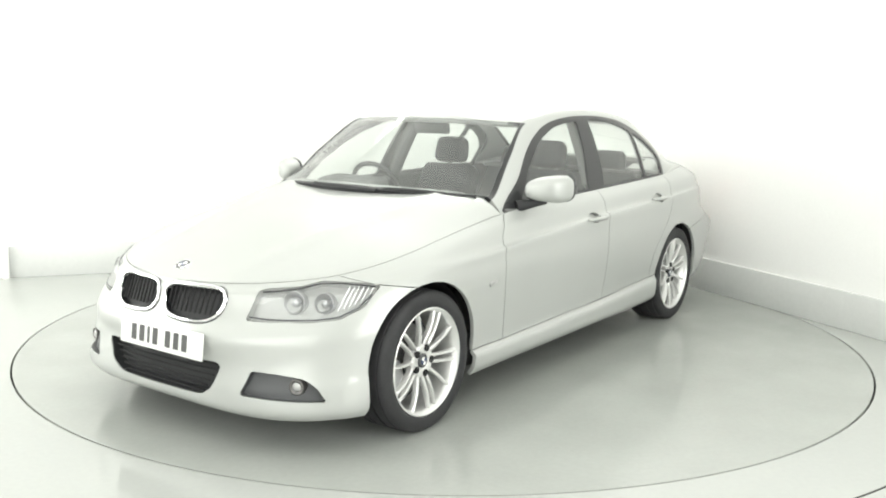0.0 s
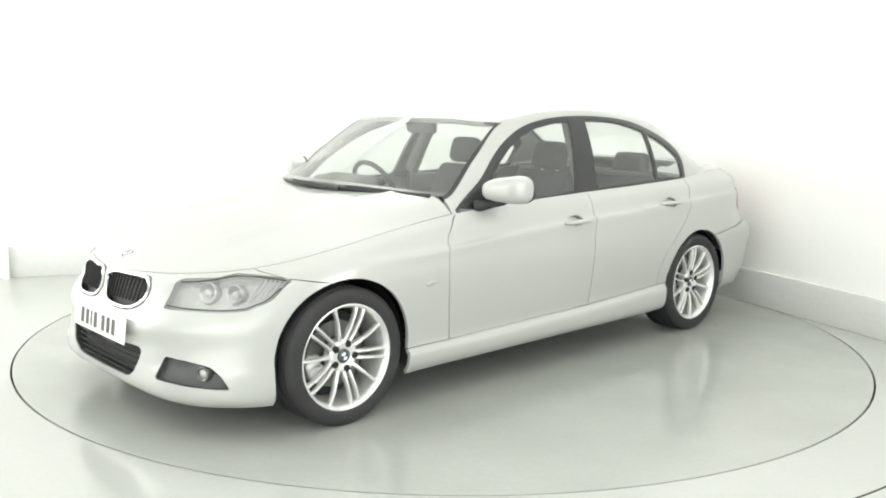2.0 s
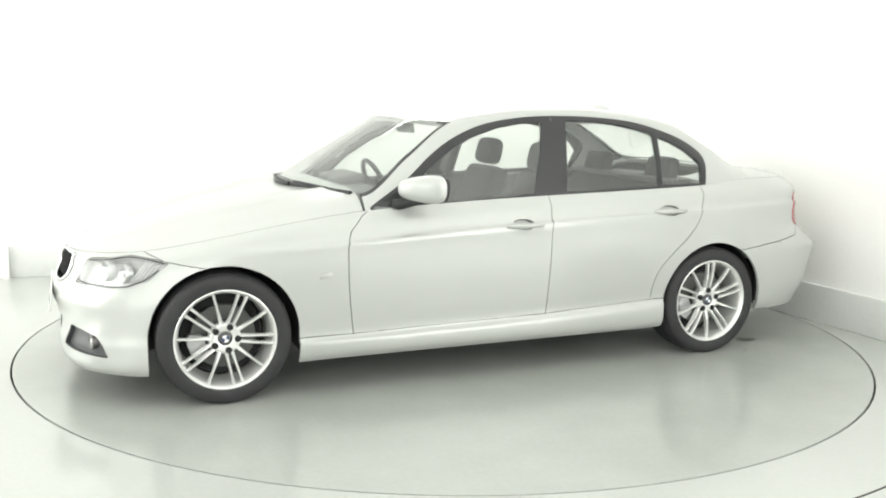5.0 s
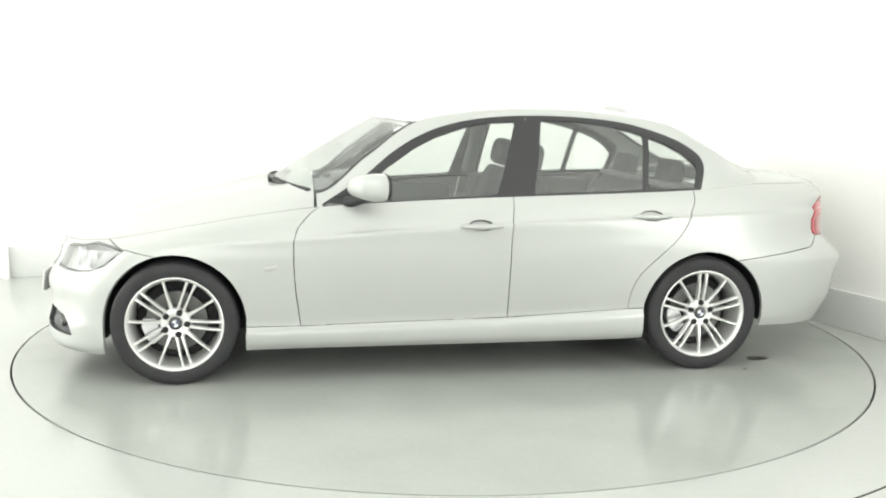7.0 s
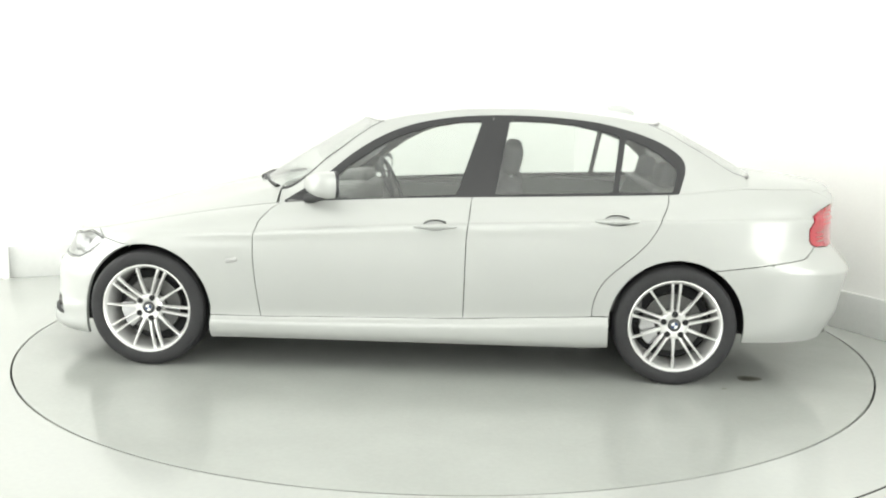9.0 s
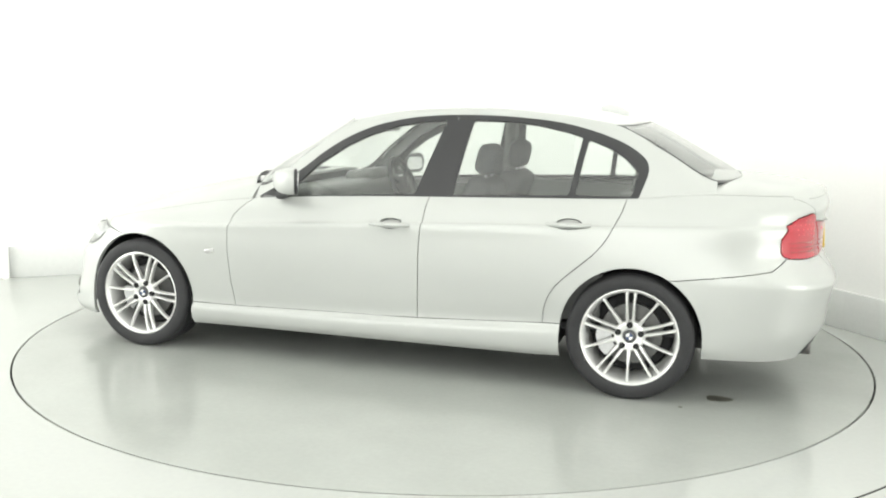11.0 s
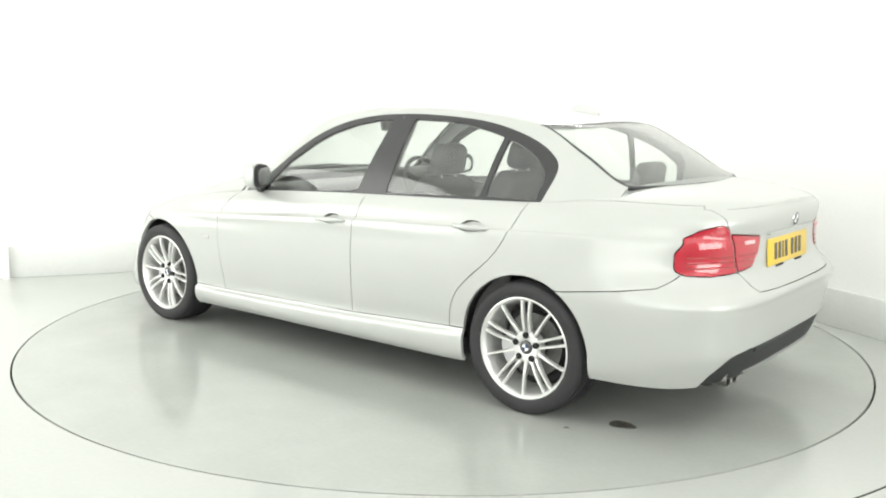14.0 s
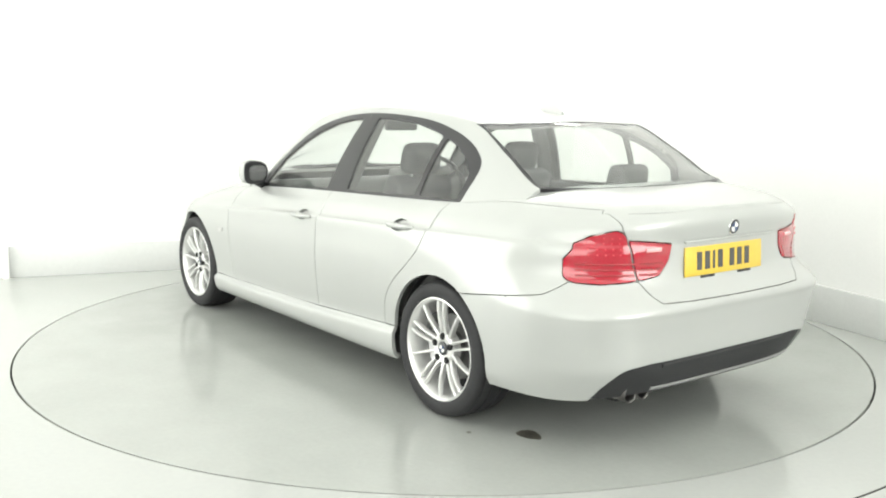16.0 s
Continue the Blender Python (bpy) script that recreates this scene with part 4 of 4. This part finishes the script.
# ---- tail lamps ----
outer = panel(LOWER, "tail_lamp", "tail_lamp", RED_LENS, CAR, "red rear lamp cluster on the wing", mirror="pair", gap=.003, lip=.03, drop=-.004)
inner = panel(LOWER, "boot_lid_lamp", "boot_lamp", RED_LENS, CAR, "red rear lamp on the boot lid", mirror="pair", gap=.003, lip=.03, drop=-.004)
for side, o1, o2 in zip((1, -1), outer, inner):
    for z in (.748, .770, .792):
        pts = [on_back(y, z) for y in (.548, .60, .65, .70, .745)]
        outline_bar("lamp_strip", pts, .0045, DEEP_RED, side, "dark red light strip", closed=False, parent=o1, lift=.003)
        pts = [on_back(y, z) for y in (.445 - (z - .748) * .6, .48, .528)]
        outline_bar("lamp_strip", pts, .0045, DEEP_RED, side, "dark red light strip", closed=False, parent=o2, lift=.003)
    pts = [on_back(y, .846) for y in (.43, .46, .50)]
    outline_bar("reversing_light", pts, .010, PINK_LENS, side, "pale clear reversing light", closed=False, parent=o2, lift=.000)
    for row in range(4):
        for col in range(5):
            y, z = .605 + .026 * col, .830 + .022 * row
            if inside(TAIL_LAMP, y + .012, z + .01):
                q = on_back(y, z)
                n = LOWER.normal(q)
                bm = bmesh.new()
                lathe(bm, [(.004, 0), (.003, .002), (0, .003)], look(q + n * .004, q - n), 8)
                if side < 0:
                    bmesh.ops.scale(bm, vec=(1, -1, 1), verts=bm.verts)
                    bmesh.ops.reverse_faces(bm, faces=bm.faces)
                part("light_cell", bm, CELL_RED, o1)

# ---- rear diffuser and exhaust ----
panel(LOWER, "rear_diffuser", "diffuser", BLACK_PLASTIC, CAR, "dark grey plastic diffuser under the rear bumper", gap=.001, lip=.03, drop=.012)
bm = bmesh.new()
pts = []
for i in range(17):
    y = -.42 + .84 * i / 16
    q = on_back(y, .388)
    pts.append((q.x + .020, y, .376))
tube(bm, pts, .013, 8)
part("diffuser_slot", bm, BLACK_PLASTIC, CAR, "black slot above the diffuser")
bm = bmesh.new()
pts = []
for i in range(17):
    y = -.58 + 1.02 * i / 16
    q = on_back(y, .262)
    pts.append((q.x + .012, y, .272))
tube(bm, pts, .010, 8)
part("diffuser_lip", bm, GREY_PLASTIC, CAR, "lighter grey lower lip of the diffuser")
for y in (.462, .540):
    bm = bmesh.new()
    lathe(bm, [(.034, -.16), (.036, 0), (.034, .004), (.030, 0), (.028, -.10), (0, -.10)], pose(-2.216, y, .260, 0, -90, 0), 28)
    part("exhaust_pipe", bm, DARK_METAL, CAR, "round metal exhaust pipe")

# ---- door handles, side repeaters ----
for hx, hz in ((-.150, .797), (-1.068, .842)):
    for side in (1, -1):
        bm = bmesh.new()
        pts, rs = [], []
        for i in range(11):
            t = i / 10
            x = hx + .108 - .216 * t
            q = on_side(x, hz - .004 + .003 * t)
            pts.append((x, (q.y + .004 + .026 * math.sin(math.pi * t) ** .5) * side, q.z))
            rs.append(.0075 + .0055 * math.sin(math.pi * t) ** .6)
        tube(bm, pts, rs, 12)
        part("door_handle", bm, PAINT, CAR, "body-coloured pull handle")
for side in (1, -1):
    q = on_side(.909, .588)
    bm = bmesh.new()
    box(bm, (.062, .012, .022), bevel=.005)
    ob = part("side_repeater", bm, LAMP_GREY, CAR, "small clear side indicator")
    ob.matrix_basis = pose(.909, side * (q.y + .001), .588, 0, 12, 0)

# ---- door mirrors ----
for side in (1, -1):
    bm = bmesh.new()
    bmesh.ops.create_uvsphere(bm, u_segments=32, v_segments=20, radius=1)
    for v in bm.verts:
        x, y, z = v.co
        k = 1 / (abs(x) ** 3.2 + abs(y) ** 3.2 + abs(z) ** 3.2) ** (1 / 3.2)
        x, y, z = x * k, y * k, z * k
        x = max(x, -.42)
        taper = 1 - .16 * max(x, 0)
        v.co = (.420 + .088 * x - .048 * y, side * (.908 + .097 * y * taper), .993 + (.066 + .011 * y) * z * taper + .003 * y)
    if side < 0:
        bmesh.ops.reverse_faces(bm, faces=bm.faces)
    mir = part("door_mirror", bm, PAINT, CAR, "body-coloured mirror cap on a black foot")
    bm = bmesh.new()
    bmesh.ops.create_uvsphere(bm, u_segments=28, v_segments=14, radius=1)
    for v in bm.verts:
        x, y, z = v.co
        k = 1 / (abs(y) ** 3 + abs(z) ** 3 + abs(x) ** 3) ** (1 / 3)
        v.co = (.374 + .014 * x * k - .048 * y * k, side * (.908 + .0985 * y * k), .993 + (.0675 + .011 * y) * z * k + .003 * y * k)
    if side < 0:
        bmesh.ops.reverse_faces(bm, faces=bm.faces)
    part("mirror_rim", bm, BLACK_TRIM, mir, "black rim")
    bm = bmesh.new()
    prism(bm, [(.072 * math.cos(a) * (1 + .18 * abs(math.sin(2 * a))), .044 * math.sin(a) * (1 + .18 * abs(math.sin(2 * a)))) for a in [2 * math.pi * i / 32 for i in range(32)]], 0, .003,
          Matrix.Translation((.3585, side * .908, .991)) @ Matrix.Rotation(radians(24.5 * side), 4, "Z") @ Matrix(((0, 0, -1, 0), (1, 0, 0, 0), (0, 1, 0, 0), (0, 0, 0, 1))))
    part("mirror_glass", bm, CHROME, mir, "mirror glass", smooth=False)
    bm = bmesh.new()
    tube(bm, [(.53, side * .785, .905), (.49, side * .82, .915), (.455, side * .86, .928), (.43, side * .90, .938)], [.030, .026, .022, .020], 12)
    part("mirror_foot", bm, BLACK_PLASTIC, mir, "black plastic foot")
    bm = bmesh.new()
    a, b, c = on_side(.60, .925, HOUSE), on_side(.47, .985, HOUSE), on_side(.47, .912, HOUSE)
    v = [bm.verts.new((q.x, (q.y + .003) * side, q.z)) for q in (a, b, c)]
    w = [bm.verts.new((q.x, (q.y - .02) * side, q.z)) for q in (a, b, c)]
    bm.faces.new(v)
    bm.faces.new(w[::-1])
    for i in range(3):
        bm.faces.new((v[i], w[i], w[(i + 1) % 3], v[(i + 1) % 3]))
    bmesh.ops.recalc_face_normals(bm, faces=bm.faces)
    part("mirror_triangle", bm, BLACK_PLASTIC, mir, "black corner trim", smooth=False)

# ---- wipers, roof aerial ----
def screen_foot(y):
    """Where the foot of the windscreen runs, x for a given y."""
    return [k for k in [.95 - .002 * j for j in range(140)] if EDGE_Y(k) >= abs(y)][0]


def wiper(y0, y1, back):
    """An arm and its blade, parked along the foot of the windscreen."""
    def at(t, up):
        y = y0 + (y1 - y0) * t
        x = screen_foot(y) - .004 - back * t
        q = on_top(x, y)
        return (x, y, (q.z if q else .962) + up)
    bm = bmesh.new()
    tube(bm, [at(i / 12, .006 + .009 * math.sin(math.pi * i / 12)) for i in range(9)], [.014, .012] + [.0085] * 7, 8)
    arm = part("wiper", bm, BLACK_PLASTIC, CAR, "black windscreen wiper parked below the windscreen")
    bm = bmesh.new()
    tube(bm, [at(i / 12, .005) for i in range(13)], .0095, 6)
    part("wiper_blade", bm, BLACK_TRIM, arm)


wiper(.20, -.46, .014)
wiper(.67, .02, .014)

bm = bmesh.new()
rows = []
for i in range(11):
    t = i / 10
    x = -1.075 - .160 * t
    h = .044 * math.sin(math.pi * min(1, .12 + t * .75)) ** .8 * (1 - .15 * t)
    w = .027 * math.sin(math.pi * (.1 + .8 * t)) ** .6
    z0 = on_top(x, 0).z
    rows.append([bm.verts.new(c) for c in ((x, -w, z0 - .006), (x, -w * .6, z0 + h * .6), (x, 0, z0 + h), (x, w * .6, z0 + h * .6), (x, w, z0 - .006))])
grid_faces(bm, rows)
bm.faces.new(rows[0])
bm.faces.new(rows[-1][::-1])
bmesh.ops.recalc_face_normals(bm, faces=bm.faces)
part("roof_aerial", bm, AERIAL, CAR, "silver-grey fin aerial on the roof")
# lip along the boot lid
bm = bmesh.new()
pts = []
for i in range(25):
    y = -.54 + 1.08 * i / 24
    q = on_back(y, .975)
    pts.append((q.x + .020, y, .997 - .012 * (abs(y) / .6) ** 2))
tube(bm, pts, [.002 + .009 * (1 - (abs(q[1]) / .54) ** 3) for q in pts], 10)
part("boot_spoiler", bm, PAINT, CAR, "body-coloured lip spoiler")


# ---- interior ----
def soft_box(name, size, at, rot, mat, label="", parent=None, bevel=.05, taper=0.0):
    bm = bmesh.new()
    box(bm, size, bevel=min(bevel, min(size) * .45), seg=4)
    for v in bm.verts:
        k = 1 - taper * (v.co.z / size[2] + .5)
        v.co.y *= k
    ob = part(name, bm, mat, parent or CAR, label)
    ob.matrix_basis = pose(*at, *rot)
    return ob


for side in (1, -1):
    y = .365 * side
    seat = soft_box("front_seat", (.50, .50, .16), (-.04, y, .46), (0, -8, 0), INTERIOR, "dark grey cloth front seat")
    for nm, size, at, rot, tp in (("seat_back", (.15, .50, .62), (-.335, 0, .315), (0, -16, 0), .22), ("headrest", (.11, .25, .17), (-.395, 0, .715), (0, -4, 0), .12)):
        soft_box(nm, size, at, rot, INTERIOR, "", seat, taper=tp)
    for dy in (-.06, .06):
        bm = bmesh.new()
        tube(bm, [(-.405, dy, .58), (-.405, dy, .70)], .007, 8)
        part("headrest_post", bm, SATIN, seat, "metal post")
rear = soft_box("rear_bench", (.50, 1.30, .18), (-.92, 0, .47), (0, -8, 0), INTERIOR, "dark grey cloth rear bench")
soft_box("bench_back", (.16, 1.30, .58), (-.285, 0, .29), (0, -20, 0), INTERIOR, "", rear, taper=.10)
for y in (-.36, .36):
    soft_box("headrest", (.09, .28, .17), (-.365, y, .615), (0, -4, 0), INTERIOR, "", rear, taper=.1)
soft_box("dashboard", (.46, 1.32, .27), (.56, 0, .79), (0, 4, 0), INTERIOR_SOFT, "dark grey dashboard", bevel=.07)
soft_box("instrument_binnacle", (.20, .42, .08), (.47, -.36, .945), (0, 6, 0), INTERIOR_SOFT, bevel=.04)
soft_box("rear_shelf", (.50, 1.20, .03), (-1.52, 0, .962), (0, -3, 0), INTERIOR_SOFT, "dark rear parcel shelf", bevel=.01)
soft_box("cabin_floor", (2.7, 1.5, .04), (-.35, 0, .31), (0, 0, 0), INTERIOR)
soft_box("centre_console", (.95, .22, .30), (.10, 0, .47), (0, -4, 0), INTERIOR_SOFT, bevel=.04)
soft_box("bulkhead", (.05, 1.15, .56), (.82, 0, .60), (0, 0, 0), INTERIOR, bevel=.01)
soft_box("rear_bulkhead", (.05, 1.30, .60), (-1.36, 0, .64), (0, -14, 0), INTERIOR, bevel=.01)
for side in (1, -1):
    soft_box("door_card", (.90, .05, .55), (.20, side * .775, .61), (0, -2, 0), INTERIOR_SOFT, "dark door trim", bevel=.02)
    soft_box("door_card", (.86, .05, .57), (-.80, side * .770, .645), (0, -2, 0), INTERIOR_SOFT, "dark door trim", bevel=.02)
    bm = bmesh.new()
    a, b = on_side(-.375, .96, HOUSE), on_side(-.43, 1.32, HOUSE)
    tube(bm, [(a.x, (a.y - .05) * side, a.z), ((a.x + b.x) / 2, ((a.y + b.y) / 2 - .045) * side, (a.z + b.z) / 2), (b.x, (b.y - .05) * side, b.z)], .045, 10)
    part("pillar_trim", bm, INTERIOR_SOFT, CAR, "dark inner pillar trim")
# steering wheel on the car's right
bm = bmesh.new()
ring = [(.185 * math.cos(2 * math.pi * i / 40), .185 * math.sin(2 * math.pi * i / 40), 0) for i in range(42)]
tube(bm, ring, .015, 10, cap=False)
sw = part("steering_wheel", bm, BLACK_PLASTIC, CAR, "black steering wheel")
sw.matrix_basis = pose(.235, -.365, .885, 0, -66, 0)
bm = bmesh.new()
box(bm, (.12, .14, .05), (0, 0, -.015), bevel=.02)
for a in (90, 210, 330):
    box(bm, (.13, .035, .02), (.11 * math.cos(radians(a + 90)), .11 * math.sin(radians(a + 90)), -.01), (0, 0, a + 90), bevel=.005)
part("wheel_boss", bm, BLACK_PLASTIC, sw)
bm = bmesh.new()
box(bm, (.03, .24, .07), bevel=.012)
im = part("inside_mirror", bm, BLACK_PLASTIC, CAR, "black inside mirror")
im.matrix_basis = pose(.19, 0, 1.275, 0, 12, 0)
panel(HOUSE, "headliner", "roof", HEADLINER, CAR, "pale grey headliner", gap=.0, lip=0, drop=.03)




def motions():
    rows_table, rows_car = [], []
    for t, a in TURN:
        m = pose(0, 0, 0, 0, 0, a)
        rows_table.append((t, m))
        rows_car.append((t, m @ pose(CAR_OFFSET[0], CAR_OFFSET[1], 0)))
    walk(TABLE, rows_table)
    walk(CAR, rows_car)


motions()
